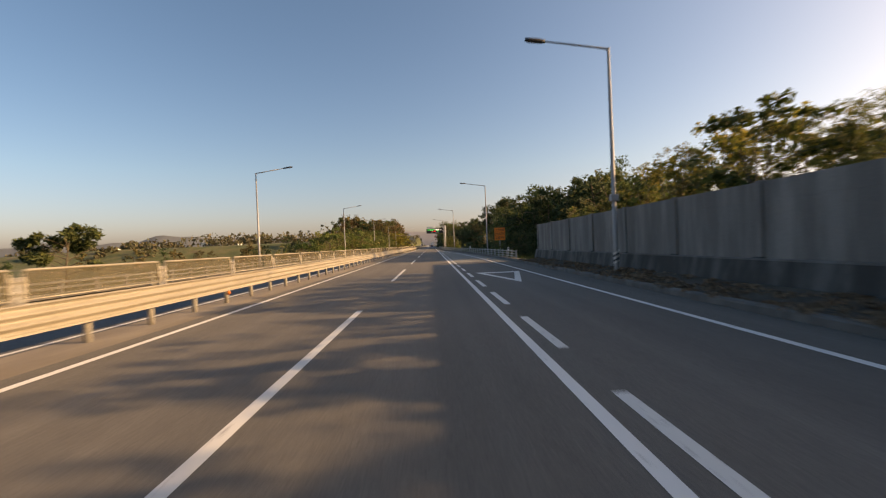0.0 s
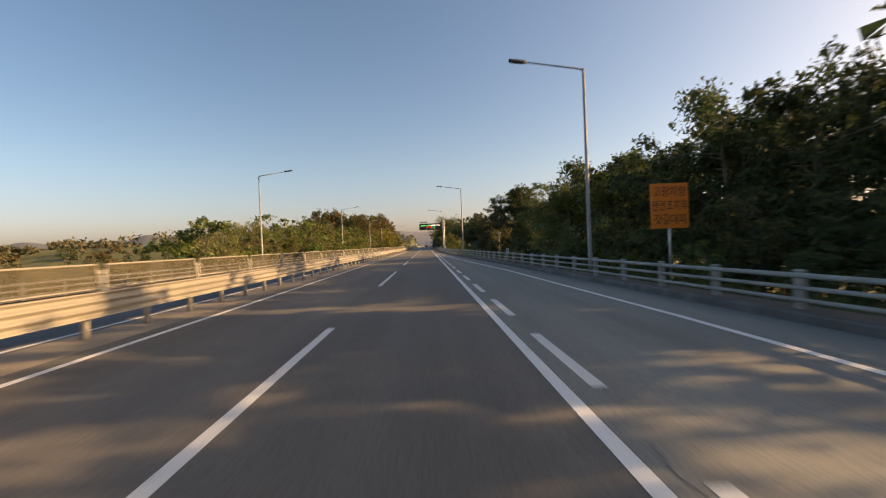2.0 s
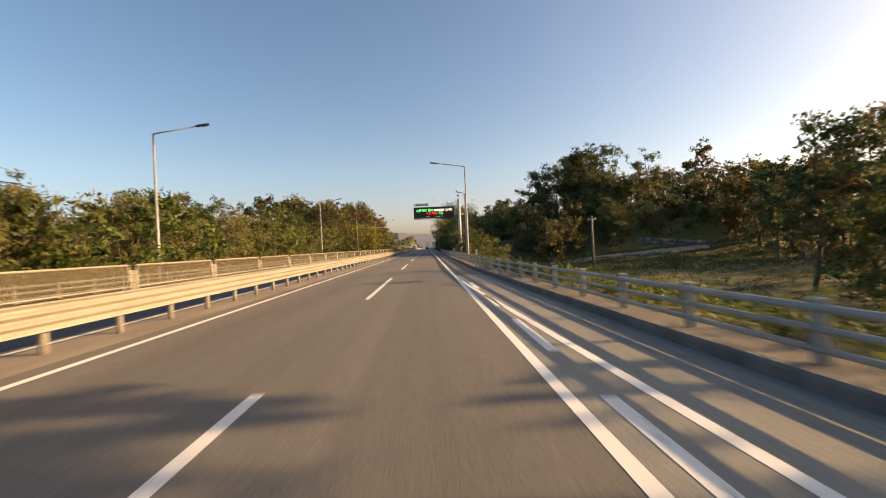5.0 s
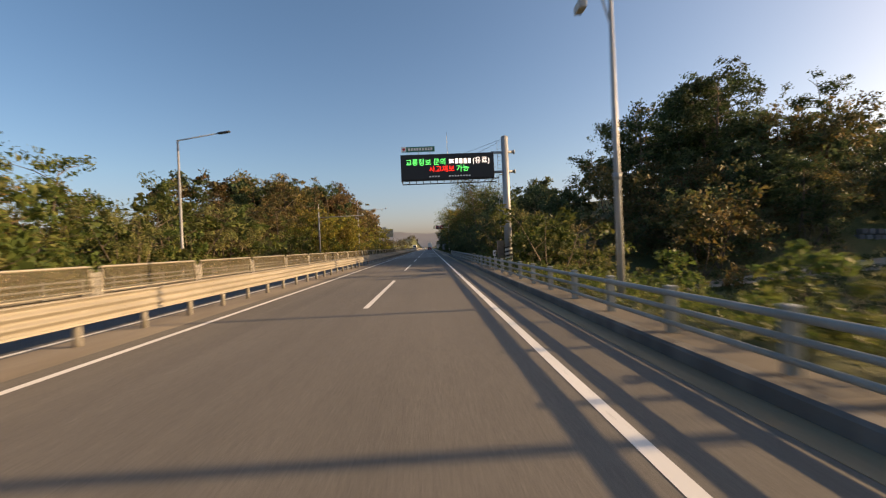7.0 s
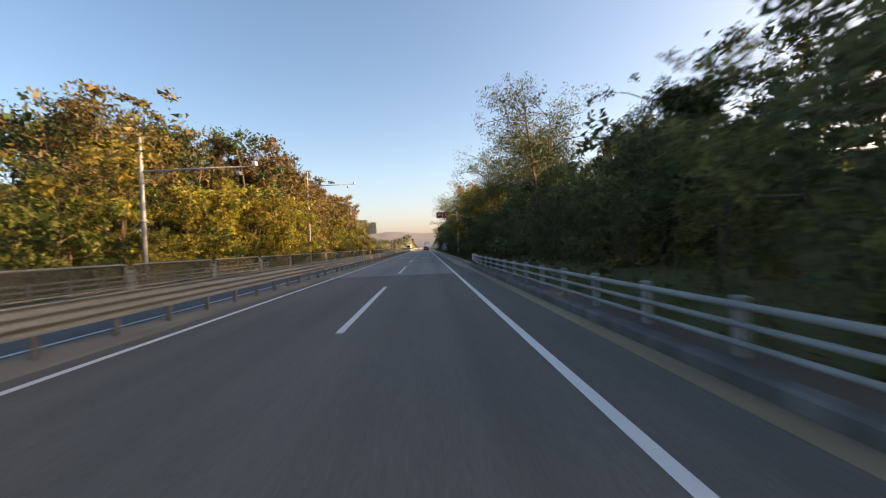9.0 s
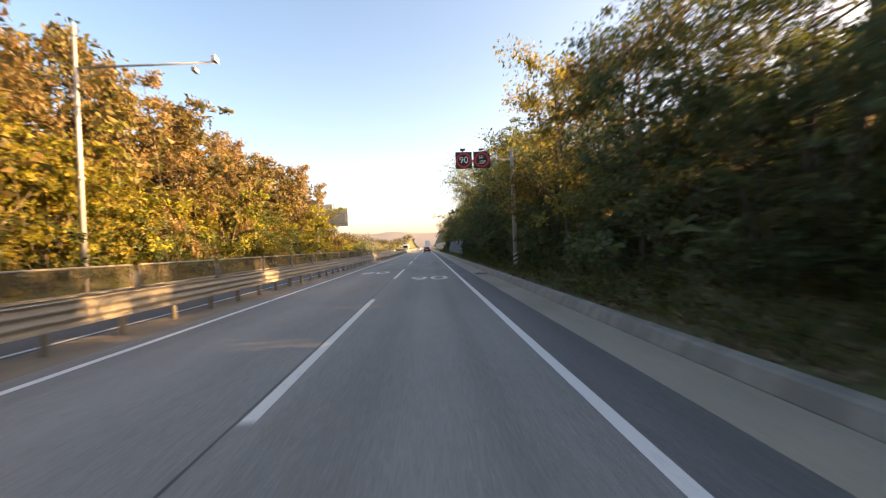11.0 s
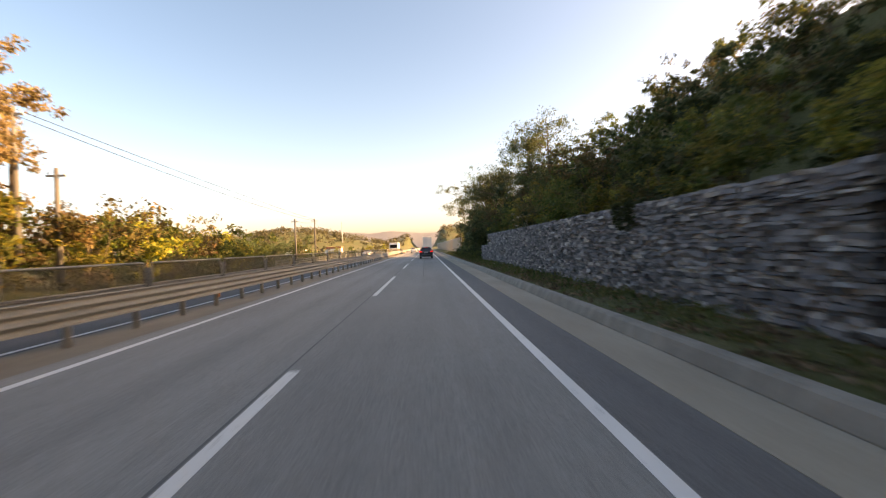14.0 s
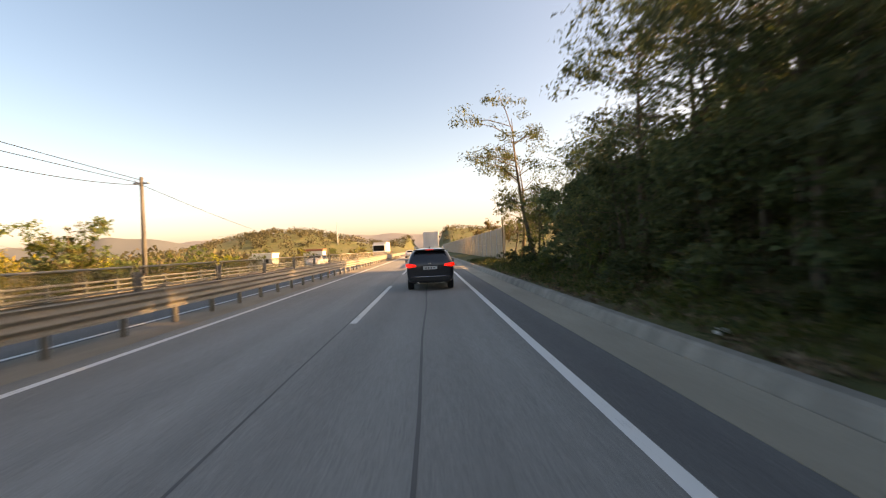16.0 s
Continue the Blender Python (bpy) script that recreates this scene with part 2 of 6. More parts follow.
M["leaf_brown"] = leaves("browning_leaves", [(0.068, 0.068, 0.024), (0.120, 0.090, 0.030), (0.195, 0.120, 0.042), (0.090, 0.098, 0.030)], 0.35)
M["leaf_far"] = leaves("far_wood_leaves", [(0.070, 0.072, 0.038), (0.100, 0.090, 0.048), (0.140, 0.108, 0.058), (0.085, 0.088, 0.042)], 0.3)
M["leaf_pale"] = leaves("pale_plume", [(0.50, 0.45, 0.38), (0.62, 0.58, 0.50), (0.42, 0.38, 0.30)], 0.4)
M["needle"] = leaves("pine_needles", [(0.035, 0.055, 0.018), (0.06, 0.075, 0.022), (0.09, 0.095, 0.03)], 0.2)
M["grass"] = leaves("grass_blades", [(0.05, 0.075, 0.018), (0.10, 0.105, 0.03), (0.17, 0.14, 0.055), (0.075, 0.10, 0.022)], 0.35)


# ---- building helpers ----
class Geo:
    """Collects vertices and faces of one mesh."""

    def __init__(self):
        self.v, self.f = [], []

    def add(self, verts, faces):
        n = len(self.v)
        self.v.extend([tuple(p) for p in verts])
        self.f.extend([tuple(i + n for i in f) for f in faces])
        return self

    def box(self, x0, x1, y0, y1, z0, z1, bevel=0.0):
        if not bevel:
            v = [(x, y, z) for z in (z0, z1) for y in (y0, y1) for x in (x0, x1)]
            return self.add(v, [(0, 2, 3, 1), (4, 5, 7, 6), (0, 1, 5, 4), (2, 6, 7, 3), (0, 4, 6, 2), (1, 3, 7, 5)])
        bm = bmesh.new()
        bmesh.ops.create_cube(bm, size=1, matrix=Matrix.LocRotScale(((x0 + x1) / 2, (y0 + y1) / 2, (z0 + z1) / 2), None, (x1 - x0, y1 - y0, z1 - z0)))
        bmesh.ops.bevel(bm, geom=bm.edges[:], offset=bevel, segments=2, affect="EDGES", profile=0.6)
        bm.verts.index_update()
        self.add([v.co for v in bm.verts], [[v.index for v in f.verts] for f in bm.faces])
        bm.free()
        return self

    def tube(self, points, radii, n=8, cap=True):
        """A round tube through the points."""
        pts = [Vector(p) for p in points]
        if isinstance(radii, (int, float)):
            radii = [radii] * len(pts)
        rings = []
        for i, p in enumerate(pts):
            d = (pts[min(i + 1, len(pts) - 1)] - pts[max(i - 1, 0)]).normalized()
            a = d.orthogonal().normalized() if abs(d.z) > 0.9 else Vector((0, 0, 1)).cross(d).normalized()
            if abs(d.z) > 0.9:
                a = Vector((1, 0, 0)) - d * d.x
                a.normalize()
            b = d.cross(a)
            rings.append([p + radii[i] * (math.cos(2 * math.pi * k / n) * a + math.sin(2 * math.pi * k / n) * b) for k in range(n)])
        faces = [(i * n + k, i * n + (k + 1) % n, (i + 1) * n + (k + 1) % n, (i + 1) * n + k) for i in range(len(pts) - 1) for k in range(n)]
        if cap:
            faces += [tuple(range(n))[::-1], tuple((len(pts) - 1) * n + k for k in range(n))]
        return self.add([q for r in rings for q in r], faces)

    def sweep(self, ys, shape, closed=True):
        """shape(y): a list of (x, z) for that y; joined along y."""
        rows = [[(x, y, z) for x, z in shape(y)] for y in ys]
        n = len(rows[0])
        m = n if closed else n - 1
        faces = [(i * n + k, (i + 1) * n + k, (i + 1) * n + (k + 1) % n, i * n + (k + 1) % n) for i in range(len(ys) - 1) for k in range(m)]
        if closed:
            faces += [tuple(range(n)), tuple((len(ys) - 1) * n + k for k in range(n))[::-1]]
        return self.add([p for r in rows for p in r], faces)

    def mesh(self, name, mat, smooth=False):
        me = bpy.data.meshes.new(name)
        me.from_pydata(self.v, [], self.f)
        me.materials.append(mat)
        bm = bmesh.new()
        bm.from_mesh(me)
        if len(self.f) < 4000:
            bmesh.ops.recalc_face_normals(bm, faces=bm.faces[:])
        bm.to_mesh(me)
        bm.free()
        if smooth:
            me.polygons.foreach_set("use_smooth", [True] * len(me.polygons))
        me.update()
        return me


def part(name, geo, mat, parent=None, label="", smooth=False):
    """Links a Geo (or a ready mesh) as one mesh object under a thing or part."""
    ob = new(name, geo.mesh(name, mat, smooth) if isinstance(geo, Geo) else geo)
    if parent is not None:
        ob.parent = parent
    if label:
        ob["label"] = label
    return ob


def thing(name, label, category, at=(0, 0, 0), turn=0.0, group="", kind=""):
    ob = new(name)
    ob.empty_display_size = 0.3
    ob.matrix_basis = pose(*at, 0, 0, turn)
    return tagged(ob, label, category, group, kind)


def setting(name, geo, mat, label, category, smooth=False):
    return tagged(part(name, geo, mat, smooth=smooth), label, category, kind="structure")


def lettering(name, text, size, mat, parent, at, turn=(90, 0, 0), depth=0.004, align="CENTER"):
    """Writing as a mesh, its middle at the place."""
    cu = bpy.data.curves.new(name, "FONT")
    cu.body, cu.size, cu.align_x, cu.align_y, cu.extrude = text, size, align, "CENTER", depth
    tmp = new(name + "_curve", cu)
    me = bpy.data.meshes.new_from_object(tmp.evaluated_get(bpy.context.evaluated_depsgraph_get()))
    bpy.data.objects.remove(tmp)
    bpy.data.curves.remove(cu)
    me.materials.clear()
    me.materials.append(mat)
    ob = new(name, me)
    ob.parent = parent
    ob.matrix_basis = pose(*at, *turn)
    return ob


def steps(a, b, d):
    n = max(1, round((b - a) / d))
    return [a + (b - a) * i / n for i in range(n + 1)]


def between(y, table):
    """Value at y by straight lines through the table's points."""
    return float(np.interp(y, [p[0] for p in table], [p[1] for p in table]))


def smooth01(v, a, b):
    t = min(1.0, max(0.0, (v - a) / (b - a)))
    return t * t * (3 - 2 * t)


# ---- plan of the road (x across, y along) ----
Y0, Y1 = -60.0, 900.0
X_LEFT_LINE, X_RIGHT_LINE = -3.69, 3.485
EDGE = [(-60, 7.2), (50, 7.12), (67, 6.68), (77, 6.05), (87, 5.58), (95, 5.15), (128, 3.46)]
KERB = [(-60, 8.35), (10, 8.45), (40, 8.85), (48, 8.65), (69, 7.85), (89, 6.9), (112, 5.85), (135, 5.12), (222, 5.12), (232, 5.3), (900, 5.3)]


def kerb_x(y):
    return between(y, KERB)


def height(x, y):
    """The lie of the land."""
    n = noise.noise(Vector((x * 0.05, y * 0.05, 0.3))) * 0.8 + noise.noise(Vector((x * 0.17, y * 0.17, 4.0))) * 0.25
    kx = kerb_x(min(max(y, -60), 900))
    z = -0.16
    if x > kx:
        d = x - kx
        # banks behind the wall, the dip with fields, the wooded slope, the slope over the stone wall, the open end
        a = 0.1 + 0.35 * smooth01(d, 1.5, 2.6) + 2.3 * smooth01(d, 2.6, 3.6) + 6.5 * smooth01(d, 6, 26) * (1 - 0.65 * smooth01(y, 18, 27))
        b = 0.05 - 2.4 * smooth01(d, 1.6, 8) + 2.0 * smooth01(d, 40, 60) + 15 * smooth01(d, 20, 40) * smooth01(y, 184, 204)
        # the 7 m rise, hidden behind trees, is added to shade road and guardrail
        c = 0.12 + 0.5 * smooth01(d, 1.0, 4) + 2.6 * smooth01(d, 4, 24) + 7.0 * smooth01(d, 11, 25) * smooth01(y, 222, 245) + 2 * smooth01(d, 24, 60) + 6 * smooth01(d, 18, 34) * (1 - 0.6 * smooth01(d, 36, 50)) * (1 - smooth01(y, 216, 240))
        e = 0.12 + 2.3 * smooth01(d, 2.9, 3.4) + 12.4 * smooth01(d, 3.4, 24)
        # another added 7 m rise behind the clump, there to block low sun
        g = 0.12 + 0.6 * smooth01(d, 1.0, 6) + 1.4 * smooth01(d, 8, 30) + 7.0 * smooth01(d, 9, 24) * (1 - smooth01(y, 378, 398))
        w1 = smooth01(y, 33, 39)
        w2 = smooth01(y, 178, 205)
        w3 = smooth01(y, 301, 310)
        w4 = smooth01(y, 349.5, 355.5)
        z = a + (b - a) * w1
        z = z + (c - z) * w2
        z = z + (e - z) * w3
        z = z + (g - z) * w4
        z += n * smooth01(d, 2.5, 10)
        rim = 0.5 if y > 226 else 0.87
        z = -0.16 + (z + 0.16) * smooth01(d, rim, rim + 0.25)
    elif x < -14.6:
        d = -14.6 - x
        a = 0.0 - 5.5 * smooth01(d, 0.5, 14)
        b = 0.0 - 1.6 * smooth01(d, 0.5, 8)
        c = 0.1 + 1.0 * smooth01(d, 1, 8) + 5.0 * smooth01(d, 8, 34)
        e = 0.0 - 0.8 * smooth01(d, 0.5, 6) - 2.0 * smooth01(d, 14, 50)
        z = a + (b - a) * smooth01(y, 70, 120)
        z = z + (c - z) * smooth01(y, 205, 245)
        z = z + (e - z) * smooth01(y, 322, 345)
        z += n * smooth01(d, 1.5, 8)
    if x < -14.6 or x > kx:
        far = smooth01(abs(x) + max(0, y - 500) * 0.25, 160, 420)
        z = z * (1 - far) + far * (-3.0 + 4 * noise.noise(Vector((x * 0.004, y * 0.004, 7.0))))
        # low hills in the distance
        for hx, hy, hr, hh in ((-190, 950, 150, 34), (-480, 1500, 240, 26), (60, 1250, 190, 40), (300, 900, 220, 46), (150, 560, 110, 24)):
            q = ((x - hx) ** 2 + (y - hy) ** 2) / hr ** 2
            if q < 6:
                z += hh * math.exp(-q * 1.6) * (1 if abs(x) > 40 else smooth01(abs(x), 12, 40))
    return z


def ground_sheet():
    xs = [-4000, -2500, -1600, -1000, -700, -500, -380, -300, -240, -190, -150, -120, -98, -80, -66] + list(np.arange(-56, -16, 2.0))
    xs += [-15.6, -14.6, -14.3, -13, -9, -5, 0, 3.5, 4.5, 5.4, 6.0, 6.6, 7.2, 7.8, 8.2, 8.6, 9.2, 9.8, 10.5, 11.2, 12, 13, 14.5, 16] + list(np.arange(18, 60, 2.2))
    xs += [64, 72, 82, 95, 112, 135, 165, 200, 250, 320, 420, 600, 850, 1200, 1800, 2600, 4000]
    ys = [-900, -400, -220, -140, -95, -70] + list(np.arange(-60, 420, 2.5)) + list(np.arange(420, 620, 10.0)) + list(np.arange(620, 1600, 35.0)) + [1700, 1900, 2200, 2600, 3200, 4200]
    g = Geo()
    nx = len(xs)
    g.v = [(x, y, height(x, y)) for y in ys for x in xs]
    g.f = [(j * nx + i, j * nx + i + 1, (j + 1) * nx + i + 1, (j + 1) * nx + i) for j in range(len(ys) - 1) for i in range(nx - 1)]
    return setting("ground", g, M["earth"], "rough grassy ground with dry weeds and bare earth", "ground", smooth=True)


ground_sheet()

# ---- carriageways ----
ALONG = [-60, -20, 0, 20, 40, 50, 67, 77, 87, 95, 112, 128, 135, 180, 218]
ALONG_PALE = [218, 222, 228, 232, 300, 400, 600, 900]


def gutter_w(y):
    return between(y, ((128, 0.0), (130, 0.42), (222, 0.42), (228, 0.9)))


X_SPLIT = 3.575
ROAD_PIECES = (
    ("road", ALONG, -4.2, None, "asphalt", "worn grey asphalt carriageway with two lanes"),
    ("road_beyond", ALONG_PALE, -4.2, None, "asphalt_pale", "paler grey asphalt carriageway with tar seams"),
    ("road_shoulder", [-60, -20, 0, 20, 38], None, kerb_x, "asphalt", "dark grey asphalt of the merging lane beside the wall"),
    ("road_merging", [38, 40, 48, 50, 69, 77, 89, 95, 112, 128, 130], None, kerb_x, "asphalt_merge", "pale weathered asphalt of the merging lane"),
    ("road_shoulder", [130, 135, 180, 218], None, kerb_x, "asphalt", "narrow grey asphalt shoulder beside the parapet"),
    ("road_shoulder", ALONG_PALE, None, kerb_x, "asphalt_shoulder", "darker grey asphalt shoulder beside the gutter"),
)
for name, ys, xl, right, mat, label in ROAD_PIECES:
    def road_shape(y):
        x0 = X_SPLIT if xl is None else xl
        x1 = X_SPLIT if right is None else right(y) - gutter_w(y)
        return [(x0, 0.0), (x1, 0.0), (x1, -0.14), (x0, -0.14)]
    setting(name, Geo().sweep(ys, road_shape), M[mat], label, "road")
setting("road_opposite", Geo().sweep([Y0, 200, 500, Y1], lambda y: [(-14.0, 0.0), (-5.62, 0.0), (-5.62, -0.14), (-14.0, -0.14)]), M["asphalt_far"], "grey asphalt carriageway beyond the median barrier", "road")
setting("median_strip", Geo().sweep([Y0, 200, 500, Y1], lambda y: [(-5.61, 0.0), (-4.203, 0.0), (-4.203, -0.13), (-5.61, -0.13)]), M["shoulder"], "brown dusty concrete strip under the median barrier", "pavement")


def gutter_shape(y):
    k, w = kerb_x(y), gutter_w(y)
    return [(k - w + 0.005, 0.004), (k - 0.005, -0.015), (k - 0.005, -0.13), (k - w + 0.005, -0.13)]


setting("gutter", Geo().sweep([128.2, 130, 135, 180, 218, 222, 224], gutter_shape), M["sand_gutter"], "gutter strip filled with orange-brown sand beside the kerb", "gutter")
setting("gutter", Geo().sweep([224, 228, 232, 300, 400, 600, 900], gutter_shape), M["gutter"], "tan concrete gutter strip beside the kerb", "gutter")


def kerb_shape(y):
    k = kerb_x(y)
    if y < 227:
        return [(k, -0.12), (k, 0.14), (k + 0.03, 0.18), (k + 0.22, 0.18), (k + 0.22, -0.12)]
    return [(k, -0.12), (k, 0.0), (k + 0.09, 0.18), (k + 0.13, 0.21), (k + 0.30, 0.21), (k + 0.30, -0.12)]


kerb = thing("kerb", "weathered concrete kerb with dirty joints beside the shoulder", "kerb", kind="structure")
ky = -14.4
while ky < 420:
    part("kerb_stone", Geo().sweep([ky + 0.006, min(ky + 2.4, 227) - 0.006] if ky < 227 < ky + 2.4 else [ky + 0.006, ky + 2.394], kerb_shape), M["kerb"] if ky < 226 else M["kerb_pale"], kerb)
    ky = 227.0 if ky < 227 <= ky + 2.4 else ky + 2.4
part("kerb_run", Geo().sweep([ky, 600, 900], kerb_shape), M["kerb"], kerb)
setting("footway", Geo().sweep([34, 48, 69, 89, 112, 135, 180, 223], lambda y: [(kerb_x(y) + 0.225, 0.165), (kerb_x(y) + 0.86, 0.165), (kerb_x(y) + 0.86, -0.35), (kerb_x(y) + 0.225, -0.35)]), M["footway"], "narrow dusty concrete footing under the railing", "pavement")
setting("ditch_edge", Geo().sweep([-60, 10, 34], lambda y: [(kerb_x(y) + 0.23, 0.05), (10.3, 0.30), (10.3, -0.3), (kerb_x(y) + 0.23, -0.3)]), M["dirt"], "sloping dark dirt apron at the foot of the wall", "pavement")

# ---- road markings ----
Z = 0.004


def stripe(g, ys, xf, w):
    return g.sweep(ys, lambda y: [(xf(y) - w / 2, Z), (xf(y) + w / 2, Z)], closed=False)


def marking(name, g, label, mat="line"):
    return setting(name, g, M[mat], label, "road marking")


marking("edge_line_left", stripe(Geo(), [Y0, 200, Y1], lambda y: X_LEFT_LINE, 0.16), "solid white edge line beside the median")
marking("edge_line_right", stripe(Geo(), [Y0, 130, 300, Y1], lambda y: X_RIGHT_LINE, 0.155), "solid white line along the right of the lane")
marking("edge_line_ramp", stripe(Geo(), [-60, 20, 50, 58, 67, 77, 87, 95, 110, 126], lambda y: between(y, EDGE), 0.15), "solid white edge line of the merging lane")
marking("edge_line_opposite", stripe(Geo(), [Y0, 200, Y1], lambda y: -5.80, 0.14), "solid white edge line beyond the median barrier")
marking("edge_line_opposite", stripe(Geo(), [Y0, 200, Y1], lambda y: -13.0, 0.14), "solid white outer edge line of the far carriageway")
dashes = thing("lane_dashes", "broken white lane line of long worn dashes", "road marking", kind="structure")
dash_mesh = stripe(Geo(), [0, 2.6, 5.2, 7.8, 10.4], lambda y: 0, 0.16).mesh("dash", M["line_worn"])
for i in range(-3, 45):
    part("dash", dash_mesh, None, dashes).location = (0, 20.0 * i, 0)
    part("dash", dash_mesh, None, dashes).location = (-9.4, 20.0 * i + 6, 0)
ramp_dashes = thing("merge_dashes", "short worn white dashes of the merging lane", "road marking", kind="structure")
short_mesh = stripe(Geo(), [0, 1.5, 3.0], lambda y: 0, 0.17).mesh("dash", M["line_worn"])
for i in range(-12, 22):
    part("dash", short_mesh, None, ramp_dashes).location = (3.90, 15.45 + 5.07 * i, 0)
tri = Geo()
ta, tb, tc = Vector((4.3, 23.4, Z)), Vector((6.75, 23.4, Z)), Vector((5.55, 16.7, Z))
mid = (ta + tb + tc) / 3
ti = [mid + (p - mid) * 0.66 for p in (ta, tb, tc)]
tri.add([ta, tb, tc, *ti], [(0, 1, 4, 3), (1, 2, 5, 4), (2, 0, 3, 5)])
marking("yield_triangle", tri, "white outlined triangle painted on the merging lane", "line_worn")
seams = thing("tar_seams", "dark tar seams along and across the asphalt", "road seam", kind="structure")
part("seam", Geo().sweep(steps(224, 420, 4), lambda y: [(-0.13 + 0.03 * noise.noise(Vector((0, y * 0.3, 1))), 0.003), (-0.095 + 0.03 * noise.noise(Vector((0, y * 0.3, 1))), 0.003)], closed=False), M["seam"], seams)
part("seam", Geo().sweep(steps(330, 420, 2), lambda y: [(1.62 + 0.12 * noise.noise(Vector((3, y * 0.15, 1))), 0.003), (1.66 + 0.12 * noise.noise(Vector((3, y * 0.15, 1))), 0.003)], closed=False), M["seam"], seams)
for jy in (164.3, 184.0, 121.0):
    part("expansion_joint", Geo().sweep([jy, jy + 0.07], lambda y: [(-4.15, 0.0035), (4.4, 0.0035)], closed=False), M["seam"], seams)
crack_rng = random.Random(17)
for k in range(26):
    cx, cy, cw = crack_rng.uniform(3.62, 4.25), crack_rng.uniform(42, 96), crack_rng.uniform(0.006, 0.013)
    drift = crack_rng.uniform(-0.12, 0.12)
    g = Geo()
    g.sweep(steps(cy, cy + crack_rng.uniform(0.9, 3.2), 0.12), lambda y: [(cx + e + drift * (y - cy) + 0.16 * noise.noise(Vector((k, y * 1.9, 2))) + 0.04 * noise.noise(Vector((k, y * 9, 5))), 0.003) for e in (0, cw)], closed=False)
    part("crack", g, M["seam"], seams)
for x, y, s in ((1.87, 259.3, 1), (-1.82, 266.6, 1)):
    digits = thing("speed_numerals", "white painted 90 in the traffic lane", "road marking", (x, y, Z), kind="structure")
    t = lettering("numerals", "90", 1.75, M["line_worn"], digits, (0, 0, 0), (0, 0, 0), 0.0)
    t.scale = (1.2, 2.05, 1)


# ---- median barrier: beams, posts and the glare screen on top ----
def beam_shape(side):
    """Three-wave steel beam, front face towards side."""
    zs = np.linspace(0.43, 0.95, 27)
    out = [(side * (0.036 * math.cos((z - 0.43) / 0.52 * 6 * math.pi) * (1 if 0.45 < z < 0.93 else 0.3)), float(z)) for z in zs]
    return out + [(x - side * 0.012, z) for x, z in reversed(out)]


guard = thing("guardrail", "cream steel three-wave median guardrail on round posts", "guardrail", kind="structure")
bf = Geo().sweep([0, 4.06], lambda y: beam_shape(1)).mesh("beam", M["cream"])
bb = Geo().sweep([0, 4.06], lambda y: beam_shape(-1)).mesh("beam", M["cream"])
gp = Geo().tube([(0, 0, 0.0), (0, 0, 0.86)], 0.07, 12).mesh("post", M["post"], True)
gs = Geo().box(-0.06, 0.1, -0.04, 0.04, 0.55, 0.83).mesh("spacer", M["post"])
PITCH = 2.035
M["reflector"] = plain("orange_reflector", (0.85, 0.22, 0.03), 0.35)
gr = Geo().box(0.0, 0.03, -0.05, 0.05, 0.28, 0.40, 0.008).mesh("reflector", M["reflector"])
for i in range(-7, 220):
    y = 7.69 + PITCH * i
    part("post", gp, None, guard).location = (-5.0, y, 0)
    part("spacer", gs, None, guard).location = (-4.93, y, 0)
    if i % 30 == 3:
        part("reflector", gr, None, guard, "small orange reflector").location = (-4.92, y, 0)
    if i % 2 == 0:
        part("beam", bf, None, guard).location = (-4.80, y - PITCH / 2, 0)
        part("beam", bb, None, guard).location = (-5.22, y - PITCH / 2, 0)
far_guard = Geo()
far_guard.sweep([7.69 + PITCH * 219, Y1], lambda y: [(x - 4.8, z) for x, z in beam_shape(1)])
part("beam_run", far_guard, M["cream"], guard)


def mesh_sheet(name, closed):
    """Fine expanded mesh: partly open, dusty olive metal."""
    m, nt, b = material(name, 0.6, 0.1)
    col = ramp(nt, noisy(nt, 1.2, 4), [(0.3, (0.07, 0.06, 0.038)), (0.7, (0.11, 0.092, 0.06))])
    nt.links.new(col, b.inputs["Base Color"])
    tr = nt.nodes.new("ShaderNodeBsdfTransparent")
    ms = nt.nodes.new("ShaderNodeMixShader")
    ms.inputs[0].default_value = closed
    nt.links.new(tr.outputs[0], ms.inputs[1])
    nt.links.new(b.outputs[0], ms.inputs[2])
    nt.links.new(ms.outputs[0], nt.nodes["Material Output"].inputs[0])
    return m


